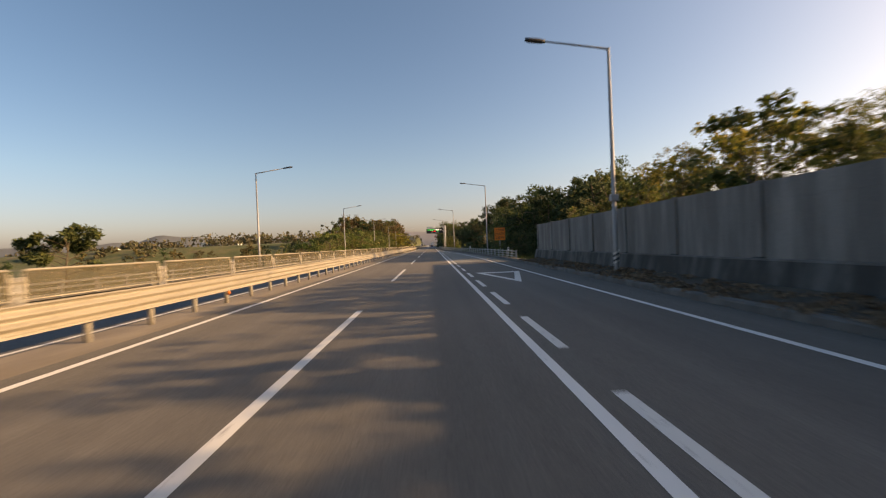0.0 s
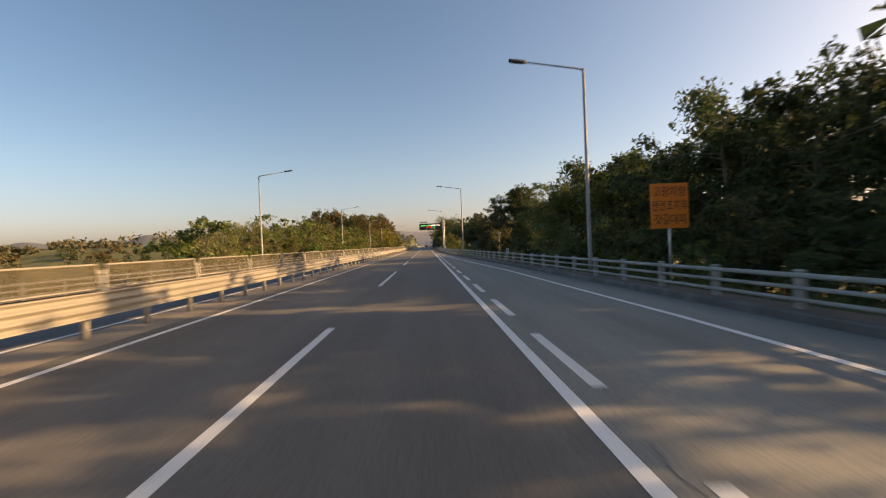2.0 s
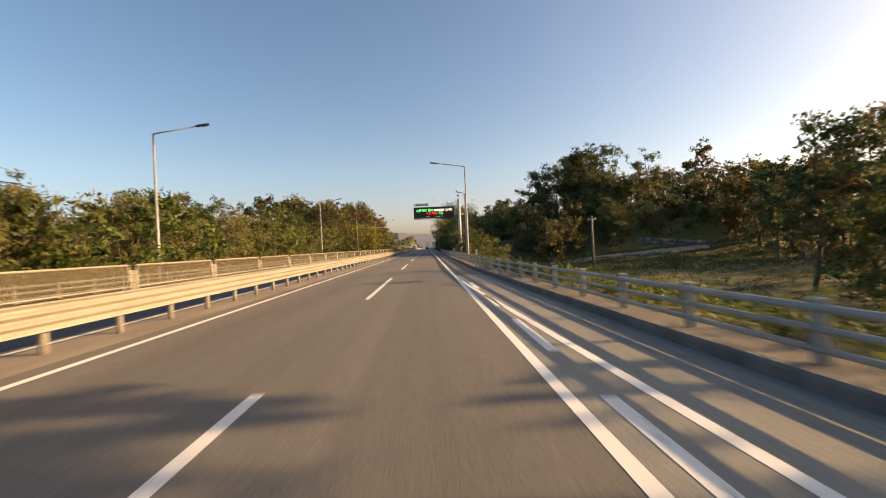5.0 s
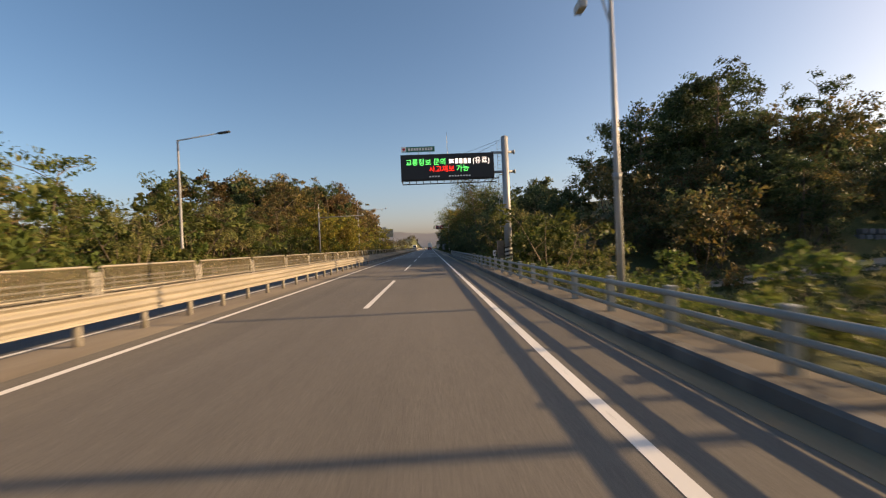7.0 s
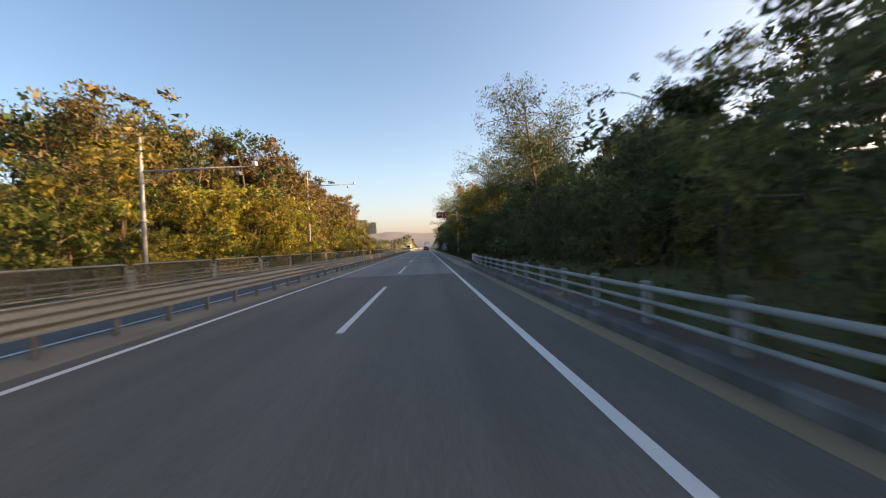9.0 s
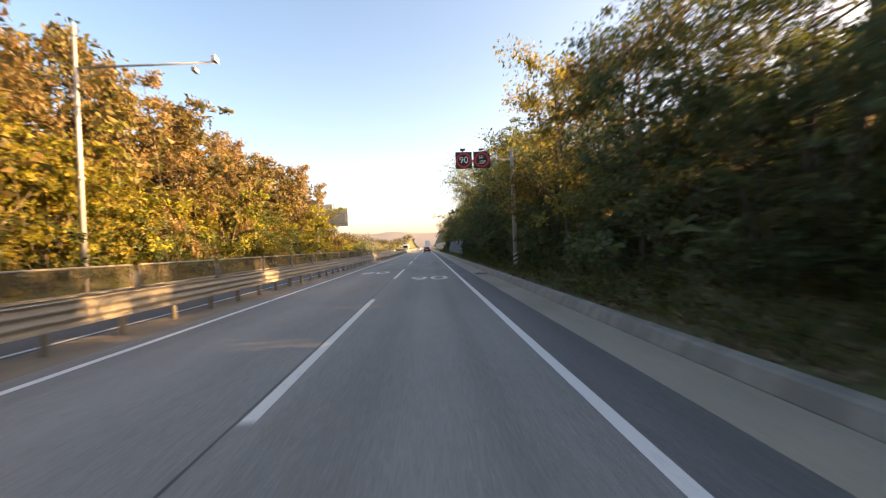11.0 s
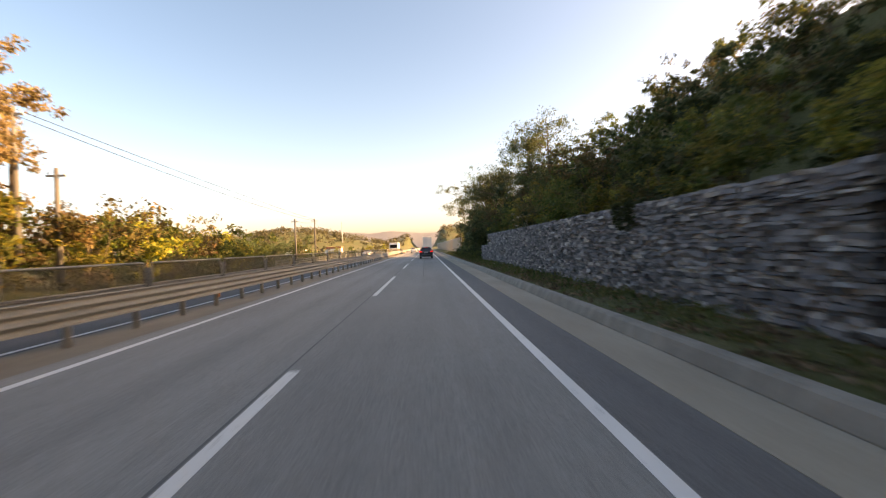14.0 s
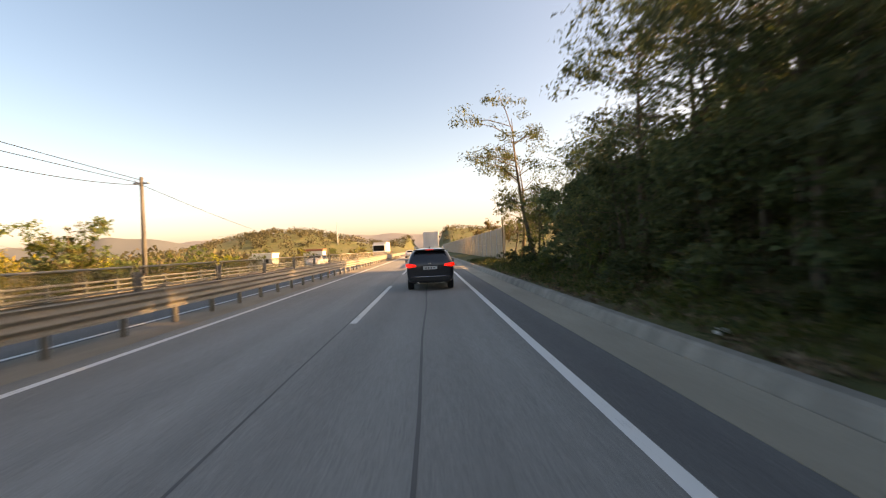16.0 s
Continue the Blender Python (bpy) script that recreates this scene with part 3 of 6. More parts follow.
M["mesh"] = mesh_sheet("glare_mesh", 0.5)
M["mesh_thin"] = mesh_sheet("thin_glare_mesh", 0.42)
M["dull"] = surface("dull_grey_steel", (0.13, 0.13, 0.125), (0.20, 0.20, 0.19), 0.6, 0.3, coarse=4)
SCREEN_PITCH = 4.07
def glare_screen(label, steel, sheet):
    panel = thing("glare_screen_panel", label, "glare screen", (-5.02, 0, 0), group="glare screen panels on the guardrail", kind="structure")
    zb, zt, L, r = 0.985, 1.52, 3.80, 0.06
    loop = [(0, 0, zb), (0, 0, zt - r), (0, r * 0.3, zt - r * 0.3), (0, r, zt), (0, L - r, zt), (0, L - r * 0.3, zt - r * 0.3), (0, L, zt - r), (0, L, zb)]
    part("frame", Geo().tube(loop, 0.022, 8).tube([(0, 0, zb + 0.02), (0, L, zb + 0.02)], 0.018, 6), M["cream"], panel, "cream steel tube frame", True)
    part("mesh_sheet", Geo().box(-0.004, 0.004, 0.02, L - 0.02, zb + 0.03, zt - 0.015), M[sheet], panel, "dusty olive expanded mesh")
    for yy in (-0.05, L + 0.05):
        part("upright", Geo().box(-0.03, 0.03, yy - 0.035, yy + 0.035, 0.80, 1.40), M[steel], panel)
        for z in (1.08, 1.28):
            part("clamp", Geo().box(-0.045, 0.045, yy - 0.06, yy + 0.06, z, z + 0.05), M[steel if steel != "post" else "cream"], panel)
            part("bolt", Geo().tube([(0.04, yy, z + 0.025), (0.06, yy, z + 0.025)], 0.014, 6), M["dark"], panel)
    return panel


first = 10.3 - SCREEN_PITCH * 5 + 0.13
screen = glare_screen("olive mesh glare screen panel in a cream tube frame on the guardrail", "post", "mesh")
screen_late = glare_screen("see-through grey mesh glare screen panel in a cream frame on the guardrail", "dull", "mesh_thin")
screen.location.y = first
LATE = int((226 - first) / SCREEN_PITCH)
screen_late.location.y = first + SCREEN_PITCH * LATE
for i in range(1, 109):
    if i != LATE:
        copy_thing(screen if i < LATE else screen_late, pose(-5.02, first + SCREEN_PITCH * i, 0))

# ---- far railing across the opposite carriageway ----
rail_far = thing("railing", "pale steel three-rail parapet beyond the far carriageway", "railing", kind="structure")
rp = Geo().box(-0.07, 0.07, -0.07, 0.07, -0.02, 0.86, 0.015).mesh("post", M["pale"])
for a, b in ((-58, 236), (352, 470)):
    for y in steps(a, b, 2.06):
        part("post", rp, None, rail_far).location = (-13.9, y, 0)
    for z in (0.28, 0.52, 0.76):
        for y in steps(a, b, 20)[:-1]:
            part("rail", Geo().tube([(-13.78, y, z), (-13.78, y + (b - a) / max(1, round((b - a) / 20)) - 0.02, z)], 0.05, 8), M["pale"], rail_far, smooth=True)
setting("parapet_base", Geo().sweep([-60, 100, 300, 600, 900], lambda y: [(-14.02, -0.1), (-14.02, 0.12), (-14.5, 0.12), (-14.5, -0.6)]), M["kerb"], "low stained concrete edge beyond the far carriageway", "kerb")

# ---- railing on the right ----
railing = thing("railing", "pale weathered steel three-rail parapet on square posts", "railing", kind="structure")
pg = Geo().box(-0.07, 0.07, -0.07, 0.07, -0.05, 0.69, 0.012)
post_mesh = pg.mesh("post", M["pale"])
cap_mesh = Geo().box(-0.078, 0.078, -0.078, 0.078, 0.685, 0.735, 0.022).mesh("cap", M["pale"])


def rail_x(y):
    return kerb_x(y) + 0.46 + 0.25 * smooth01(y, 222, 230)


RAILY = [151.95 + 2.335 * i for i in range(-49, 34)]
for i, y in enumerate(RAILY):
    p = part("post", post_mesh, None, railing)
    p.location = (rail_x(y), y, 0.165)
    part("cap", cap_mesh, None, p)
    if i + 1 < len(RAILY):
        y2 = RAILY[i + 1]
        for z, rr in ((0.18, 0.042), (0.405, 0.042), (0.635, 0.05)):
            part("rail", Geo().tube([(rail_x(y) - 0.105, y, z + 0.165), (rail_x(y2) - 0.105, y2, z + 0.165)], rr, 8), M["pale"] if y < 224 else M["white_block"], railing, smooth=True)
end = thing("railing_end", "white rounded concrete end post of the railing", "railing end", (rail_x(231) - 0.12, RAILY[-1] + 0.45, 0.0), kind="structure")
part("end_block", Geo().box(-0.12, 0.12, -0.38, 0.38, 0.33, 0.88, 0.05), M["white_block"], end)
part("foot", Geo().box(-0.08, 0.08, -0.20, 0.20, -0.10, 0.335, 0.01), M["kerb"], end, "weathered concrete foot")

# ---- precast wall on its base, along the merging lane ----
def wall_right():
    base = setting("wall_base", Geo().sweep([-60, 20, 35.6], lambda y: [(10.3, -0.3), (10.55, 0.88), (11.0, 0.88), (11.0, -0.3)]), M["wallbase"], "dark water-stained concrete base under the panel wall", "wall")
    wall = thing("wall_right", "grey precast concrete noise wall with upright posts, stained", "wall", kind="structure")
    y = 35.3
    ys = [35.3 - 4.17 * i for i in range(0, 13)]
    for i, y in enumerate(ys):
        part("post", Geo().box(10.66, 10.94, y - 0.11, y + 0.11, 0.88, 2.99, 0.02), M["wall"], wall)
        part("foot", Geo().box(10.58, 10.70, y - 0.17, y + 0.17, 0.86, 0.97, 0.02), M["wallbase"], wall)
        if i + 1 < len(ys):
            for z in (0.885, 1.40, 1.92, 2.44):
                part("panel", Geo().box(10.74, 10.88, ys[i + 1] + 0.105, y - 0.105, z, z + 0.5185, 0.003), M["wall"], wall)
    part("ledge", Geo().sweep([-60, 35.5], lambda y: [(10.54, 0.885), (10.66, 0.885), (10.66, 0.93), (10.56, 0.93)]), M["kerb"], wall, "pale concrete ledge")


wall_right()


# ---- street lamps, poles and signs ----
def street_lamp(x, y, side, z=9.7, label="grey tapered steel street lamp with a flat dark head", base=0.0):
    """side: the way (in x) that its arm reaches."""
    lamp = thing("street_lamp", label, "street lamp", (x, y, base), group="street lamps along the road")
    h = z - base
    part("pole", Geo().tube([(0, 0, 0), (0, 0, 0.5), (0, 0, h)], [0.11, 0.105, 0.06], 12), M["pole"], lamp, smooth=True)
    part("base_plate", Geo().box(-0.2, 0.2, -0.2, 0.2, 0, 0.03, 0.008), M["pole"], lamp)
    part("arm", Geo().tube([(0, 0, h - 0.12), (side * 0.1, 0, h - 0.03), (side * 0.5, 0, h + 0.03), (side * 2.75, 0, h + 0.36)], [0.055, 0.05, 0.045, 0.035], 8), M["pole"], lamp, smooth=True)
    g = Geo()
    xs = [2.7, 2.85, 3.1, 3.4, 3.55]
    ws = [0.06, 0.13, 0.17, 0.16, 0.07]
    rows = [[(side * a, -w, h + 0.36 + 0.12 * (a - 2.7) - 0.05), (side * a, w, h + 0.36 + 0.12 * (a - 2.7) - 0.05), (side * a, w * 0.6, h + 0.36 + 0.12 * (a - 2.7) + 0.06), (side * a, -w * 0.6, h + 0.36 + 0.12 * (a - 2.7) + 0.06)] for a, w in zip(xs, ws)]
    f = [(i * 4 + k, i * 4 + (k + 1) % 4, i * 4 + 4 + (k + 1) % 4, i * 4 + 4 + k) for i in range(4) for k in range(4)] + [(0, 1, 2, 3), (16, 17, 18, 19)]
    g.add([p for r0 in rows for p in r0], f)
    part("lamp_head", g, M["dark"], lamp, "flat dark lamp head")
    return lamp


for x, y, z in ((-15.2, -1.5, 9.6), (-14.85, 42.8, 9.37), (-15.45, 89.5, 9.72), (-15.2, 134.6, 9.7), (-15.0, 178.6, 9.62)):
    street_lamp(x, y, 1, z)
for x, y in ((9.85, 17.65), (9.84, 62.2), (7.40, 107.0), (6.2, 151.0)):
    made = street_lamp(x, y, -1, 9.75)
    first_lamp = made if y < 20 else first_lamp


def sleeve(lamp):
    part("junction_box", Geo().box(-0.16, 0.16, -0.14, 0.14, 3.2, 3.5, 0.03), M["pole"], lamp)
    stripes_band(lamp, 0.115, 0.5, 1.0, 5)


def stripes_band(parent, r, z0, z1, n=7):
    """Slanting dark and pale warning stripes round a pole."""
    for k in range(n):
        g = Geo()
        a0 = [2 * math.pi * i / 20 for i in range(21)]
        zz = z0 + (z1 - z0) * k / n
        hgt = (z1 - z0) / n * 0.55
        v, f = [], []
        for i, a in enumerate(a0):
            t = abs(((a / math.pi) % 2) - 1) * 0.18
            v += [(r * math.cos(a), r * math.sin(a), zz + t), (r * math.cos(a), r * math.sin(a), zz + t + hgt)]
        f = [(2 * i, 2 * i + 2, 2 * i + 3, 2 * i + 1) for i in range(20)]
        part("warning_stripe", g.add(v, f), M["stripe_dark"] if k % 2 else M["stripe_pale"], parent)


M["stripe_dark"] = plain("black_stripe", (0.03, 0.03, 0.03), 0.6)
M["stripe_pale"] = plain("pale_stripe", (0.62, 0.60, 0.55), 0.6)
M["steel_grey"] = surface("grey_paint_steel", (0.30, 0.31, 0.315), (0.40, 0.405, 0.405), 0.5, 0.2, coarse=1.5, stretch=(1, 1, 0.3), grain=0.15, relief=0.05)
M["rusty"] = surface("rusty_steel", (0.16, 0.11, 0.08), (0.3, 0.22, 0.16), 0.8, 0.2, coarse=3)
M["orange"] = plain("orange_sheet", (0.82, 0.19, 0.012), 0.55)
M["sign_red"] = plain("red_sheet", (0.62, 0.03, 0.035), 0.5)
M["sign_white"] = plain("white_sheet", (0.75, 0.75, 0.73), 0.5)
M["sign_green"] = plain("green_sheet", (0.01, 0.16, 0.11), 0.5)
M["led_black"] = plain("led_black", (0.012, 0.012, 0.014), 0.45)
M["led_green"] = plain("led_green", (0.04, 0.95, 0.22), 0.5, glow=1.3)
M["led_red"] = plain("led_red", (1.0, 0.03, 0.02), 0.5, glow=1.4)
M["led_white"] = plain("led_white", (1.0, 0.92, 0.95), 0.5, glow=1.1)
M["alu"] = surface("bare_aluminium", (0.42, 0.42, 0.41), (0.56, 0.55, 0.54), 0.45, 0.5, coarse=1.2, stretch=(0.3, 1, 1), grain=0.15, relief=0.05)
M["blue"] = plain("blue_tarp", (0.04, 0.12, 0.32), 0.6)


def message_board():
    """Cantilever sign with light letters over the lanes."""
    s = thing("message_board", "black variable message board with glowing letters on a grey pole", "road sign", (7.55, 179.7, -0.3))
    part("pole", Geo().tube([(0, 0, 0), (0, 0, 9.65)], [0.28, 0.25], 18), M["steel_grey"], s, smooth=True)
    part("pole_cap", Geo().tube([(0, 0, 9.64), (0, 0, 9.72)], [0.27, 0.16], 18), M["steel_grey"], s, smooth=True)
    for z in (8.55, 7.15):
        part("bracket", Geo().tube([(0.62, 0, z), (-1.0, 0, z)], 0.10, 12), M["steel_grey"], s, smooth=True)
        part("flange", Geo().tube([(0.60, 0, z), (0.70, 0, z)], 0.15, 12), M["steel_grey"], s, smooth=True)
    board = part("board", Geo().box(-7.50, -0.86, -0.35, -0.02, 6.72, 8.52, 0.03), M["led_black"], s, "black message board")
    for k in range(14):
        x = -7.46 + k * 0.505
        part("catwalk_bar", Geo().box(x - 0.022, x + 0.022, -0.30, 1.22, 6.64, 6.69), M["dark"], s)
        part("catwalk_post", Geo().box(x - 0.018, x + 0.018, 1.19, 1.23, 6.66, 7.75), M["steel_grey"], s)
    for yy, z in ((-0.20, 6.69), (1.21, 6.64)):
        part("catwalk_beam", Geo().box(-7.50, -0.5, yy - 0.035, yy + 0.035, z - 0.04, z + 0.03), M["dark"], s)
    part("catwalk_rail", Geo().tube([(-7.48, 1.21, 7.72), (-0.5, 1.21, 7.72)], 0.025, 6), M["steel_grey"], s)
    yf = -0.36
    lettering("led_text", "교통정보 문의", 0.50, M["led_green"], s, (-5.72, yf, 7.93))
    ph = Geo().box(-4.08, -3.74, yf - 0.004, yf, 7.84, 7.93).box(-4.00, -3.82, yf - 0.004, yf, 7.92, 8.02).box(-4.10, -3.72, yf - 0.004, yf, 8.04, 8.10)
    part("led_symbol", ph, M["led_white"], s, "white telephone symbol")
    for k in range(4):
        x = -3.62 + k * 0.30
        part("led_bar", Geo().box(x, x + 0.20, yf - 0.004, yf, 7.80, 8.14), M["led_white"], s, "plain glowing white bar")
    lettering("led_text", "(유료)", 0.50, M["led_white"], s, (-1.78, yf, 7.96))
    lettering("led_text", "사고제보", 0.50, M["led_red"], s, (-4.60, yf, 7.42))
    lettering("led_text", "가능", 0.50, M["led_green"], s, (-3.12, yf, 7.44))
    for x0, x1 in ((-5.9, -5.75), (-5.5, -4.6), (-4.1, -2.4)):
        for j in range(int((x1 - x0) / 0.2)):
            part("text_bar", Geo().box(x0 + j * 0.2, x0 + j * 0.2 + 0.12, yf - 0.003, yf, 6.88, 6.98), M["sign_white"], s, "plain pale bar")
    plate = part("name_plate", Geo().box(-7.42, -5.05, -0.10, -0.04, 8.76, 9.14, 0.01), M["sign_green"], s, "narrow green name plate")
    part("emblem", Geo().box(-7.42, -7.08, -0.115, -0.095, 8.77, 9.13, 0.005), M["sign_white"], s, "white square emblem plate")
    part("emblem_mark", Geo().tube([(-7.25, -0.118, 8.96), (-7.25, -0.114, 8.96)], 0.09, 12), M["sign_red"], s)
    for j in range(9):
        part("text_bar", Geo().box(-6.95 + j * 0.20, -6.81 + j * 0.20, -0.106, -0.10, 8.86, 9.04), M["sign_white"], s, "plain pale bar")
    for x in (-6.9, -6.2, -5.4):
        part("plate_stay", Geo().box(x - 0.02, x + 0.02, -0.09, -0.05, 8.50, 8.78), M["steel_grey"], s)
    part("lightning_rod", Geo().tube([(-4.15, 0, 8.5), (-4.15, 0, 10.1)], [0.025, 0.012], 6), M["alu"], s)
    part("stay_cable", Geo().tube([(-0.2, 0, 9.5), (-3.0, 0, 8.54)], 0.010, 5), M["dark"], s)
    part("stay_cable", Geo().tube([(-0.2, 0, 9.4), (-2.0, 0, 8.54)], 0.010, 5), M["dark"], s)
    for k in range(22):
        z = 3.2 + k * 0.28
        part("ladder_rung", Geo().tube([(-0.55, -0.05, z), (-0.28, -0.05, z)], 0.012, 5), M["steel_grey"], s)
    part("ladder_rail", Geo().tube([(-0.55, -0.05, 3.1), (-0.55, -0.05, 9.3)], 0.015, 5), M["steel_grey"], s)
    stripes_band(s, 0.288, 0.55, 1.75, 8)
    part("control_box", Geo().box(-0.75, -0.30, 0.05, 0.50, 0.9, 2.2, 0.02), M["rusty"], s, "weathered brown control cabinet")


message_board()
sleeve(first_lamp)


def camera_pole(x, y, top, arm_z, reach, label, base=0.0, girth=1.0):
    s = thing("camera_pole", label, "pole", (x, y, base))
    part("pole", Geo().tube([(0, 0, 0), (0, 0, (top - base) * 0.5), (0, 0, top - base)], [0.16 * girth, 0.13 * girth, 0.08 * girth], 12), M["steel_grey"], s, smooth=True)
    part("collar", Geo().tube([(0, 0, (top - base) * 0.42), (0, 0, (top - base) * 0.42 + 0.18)], 0.17 * girth, 12), M["steel_grey"], s, smooth=True)
    if reach:
        d = 1 if reach > 0 else -1
        part("arm", Geo().tube([(0, 0, arm_z - base), (reach, 0, arm_z - base + 0.1)], [0.07, 0.045], 8), M["steel_grey"], s, smooth=True)
        part("brace", Geo().tube([(0, 0, arm_z - base - 0.8), (reach * 0.25, 0, arm_z - base)], 0.03, 6), M["steel_grey"], s)
        part("detector", Geo().box(reach - 0.1, reach + 0.12, -0.25, 0.2, arm_z - base + 0.1, arm_z - base + 0.38, 0.03), M["sign_white"], s, "white camera housing")
        part("detector", Geo().box(reach * 0.86 - 0.1, reach * 0.86 + 0.1, -0.3, 0.15, arm_z - base - 0.42, arm_z - base - 0.20, 0.03), M["steel_grey"], s, "grey camera housing")
        part("hanger", Geo().tube([(reach * 0.86, 0, arm_z - base - 0.2), (reach * 0.86, 0, arm_z - base + 0.05)], 0.02, 6), M["steel_grey"], s)
    return s


camera_pole(6.78, 158.9, 8.15, 7.95, -0.95, "slim grey steel pole with a small camera on top", -0.4, 0.62)
camera_pole(-15.4, 258.8, 13.6, 11.35, 6.9, "tall grey steel pole with a long detector arm")
camera_pole(-15.5, 219.4, 9.1, 7.0, 6.9, "grey steel pole with a detector arm over the far lanes")


def speed_gantry():
    s = thing("speed_sign", "two black square boards with red speed rings on a grey pole", "road sign", (6.85, 261.0, 0.1))
    part("pole", Geo().tube([(0, 0, 0), (0, 0, 6.9)], [0.13, 0.10], 12), M["steel_grey"], s, smooth=True)
    part("arm", Geo().tube([(0.3, 0.08, 6.35), (-3.1, 0.08, 6.35)], 0.06, 10), M["steel_grey"], s, smooth=True)
    for k, (x0, txt) in enumerate(((-3.20, "90"), (-2.18, "60"))):
        part("board", Geo().box(x0, x0 + 0.92, -0.10, 0.02, 5.88, 6.82, 0.015), M["led_black"], s, "black square sign board")
        ring = Geo()
        v, f, n = [], [], 40
        for i in range(n):
            a = 2 * math.pi * i / n
            v += [(x0 + 0.46 + 0.43 * math.cos(a), -0.106, 6.35 + 0.43 * math.sin(a)), (x0 + 0.46 + 0.33 * math.cos(a), -0.106, 6.35 + 0.33 * math.sin(a))]
        f = [(2 * i, (2 * i + 2) % (2 * n), (2 * i + 3) % (2 * n), 2 * i + 1) for i in range(n)]
        part("ring", ring.add(v, f), M["sign_red"], s, "red ring")
        if k == 0:
            lettering("numerals", txt, 0.52, M["sign_white"], s, (x0 + 0.46, -0.106, 6.35))
        else:
            lettering("numerals", txt, 0.26, M["sign_white"], s, (x0 + 0.42, -0.106, 6.50))
            for j in range(3):
                part("text_bar", Geo().box(x0 + 0.26 + 0.05 * j, x0 + 0.62 + 0.03 * j, -0.108, -0.104, 6.14 + j * 0.07, 6.17 + j * 0.07), M["sign_white"], s, "plain pale bar")
    part("beacon", Geo().box(-2.92, -2.64, -0.06, 0.06, 6.90, 7.02, 0.01), M["dark"], s, "small dark sensor box")
    part("beacon_stay", Geo().box(-2.80, -2.76, -0.02, 0.02, 6.80, 6.92), M["dark"], s)
    part("beacon", Geo().box(-1.86, -1.62, -0.06, 0.06, 6.90, 7.00, 0.01), M["dark"], s, "small dark sensor box")
    part("beacon_stay", Geo().box(-1.76, -1.72, -0.02, 0.02, 6.80, 6.92), M["dark"], s)
    stripes_band(s, 0.135, 0.35, 1.0, 5)


speed_gantry()


def orange_sign():
    s = thing("notice_sign", "orange notice board with dark writing on a steel post", "road sign", (10.85, 56.9, -0.6))
    part("post", Geo().tube([(0, 0.05, 0), (0, 0.05, 3.9)], 0.045, 10), M["zinc"], s, smooth=True)
    part("board", Geo().box(-0.68, 0.70, -0.02, 0.02, 2.50, 4.12, 0.008), M["orange"], s, "orange sheet metal board")
    for z, t in ((3.80, "고장차량"), (3.30, "안전조치후"), (2.80, "갓길대피")):
        w = lettering("writing", t, 0.33, M["black"], s, (0.01, -0.024, z), depth=0.002)
        w.scale = (0.88 if len(t) > 4 else 1.0, 1.25, 1)


orange_sign()


def sign_back():
    """A direction sign for the far carriageway, seen from behind."""
    s = thing("direction_sign", "back of a grey aluminium direction sign on a pale pole", "road sign", (-15.95, 310.2, -0.2))
    part("pole", Geo().tube([(0, 0, 0), (0, 0, 8.7)], [0.20, 0.17], 14), M["steel_grey"], s, smooth=True)
    part("panel", Geo().box(1.15, 4.95, 0.10, 0.16, 5.85, 8.80, 0.01), M["alu"], s, "bare aluminium back of the sign")
    part("panel", Geo().box(1.20, 2.45, 0.10, 0.15, 8.86, 9.55, 0.01), M["alu"], s, "small upper aluminium panel")
    for z in (6.35, 7.95):
        part("rail", Geo().box(-0.1, 4.95, -0.06, 0.10, z - 0.09, z + 0.09, 0.01), M["steel_grey"], s)
    for x in (1.55, 2.75, 4.55):
        part("rib", Geo().box(x - 0.05, x + 0.05, 0.02, 0.12, 5.9, 8.75 if x != 2.75 else 9.6), M["steel_grey"], s)
    for z in (6.85, 7.35, 8.35):
        part("panel_joint", Geo().box(1.16, 4.94, 0.094, 0.102, z - 0.008, z + 0.008), M["dark"], s)


sign_back()


def utility_pole(x, y, top, base):
    s = thing("utility_pole", "weathered concrete utility pole with a short crossarm", "utility pole", (x, y, base), group="utility poles beside the road")
    part("pole", Geo().tube([(0, 0, 0), (0, 0, top - base)], [0.16, 0.10], 12), M["kerb"], s, smooth=True)
    part("crossarm", Geo().box(-0.5, 0.5, -0.05, 0.05, top - base - 0.45, top - base - 0.35), M["steel_grey"], s)
    for xx in (-0.4, 0.4):
        part("insulator", Geo().tube([(xx, 0, top - base - 0.36), (xx, 0, top - base - 0.18)], [0.05, 0.03], 8), M["sign_white"], s)


POLES = [(20.5, 154.7, 4.3), (-15.6, 365.3, 6.1), (-16.3, 378.9, 7.0), (-17.75, 326.6, 9.2), (-16.64, 327.6, 6.35)]
for x, y, z in POLES:
    utility_pole(x, y, z, height(x, y) - 0.1)
cable = thing("overhead_cable", "thin sagging black overhead cables between the poles", "cable")
for (xa, ya, za), (xb, yb, zb2), sag in (((-16.3, 378.9, 6.6), (-17.75, 326.6, 8.8), 0.5), ((-16.3, 378.9, 6.8), (-17.75, 326.6, 9.1), 0.2), ((-15.6, 365.3, 5.9), (-16.3, 378.9, 6.5), 0.3), ((-16.3, 378.9, 6.5), (-30, 470, 5.0), 1.0)):
    pts = [(xa + (xb - xa) * t, ya + (yb - ya) * t, za + (zb2 - za) * t - sag * 4 * t * (1 - t)) for t in np.linspace(0, 1, 13)]
    part("cable", Geo().tube(pts, 0.018, 4), M["black"], cable)

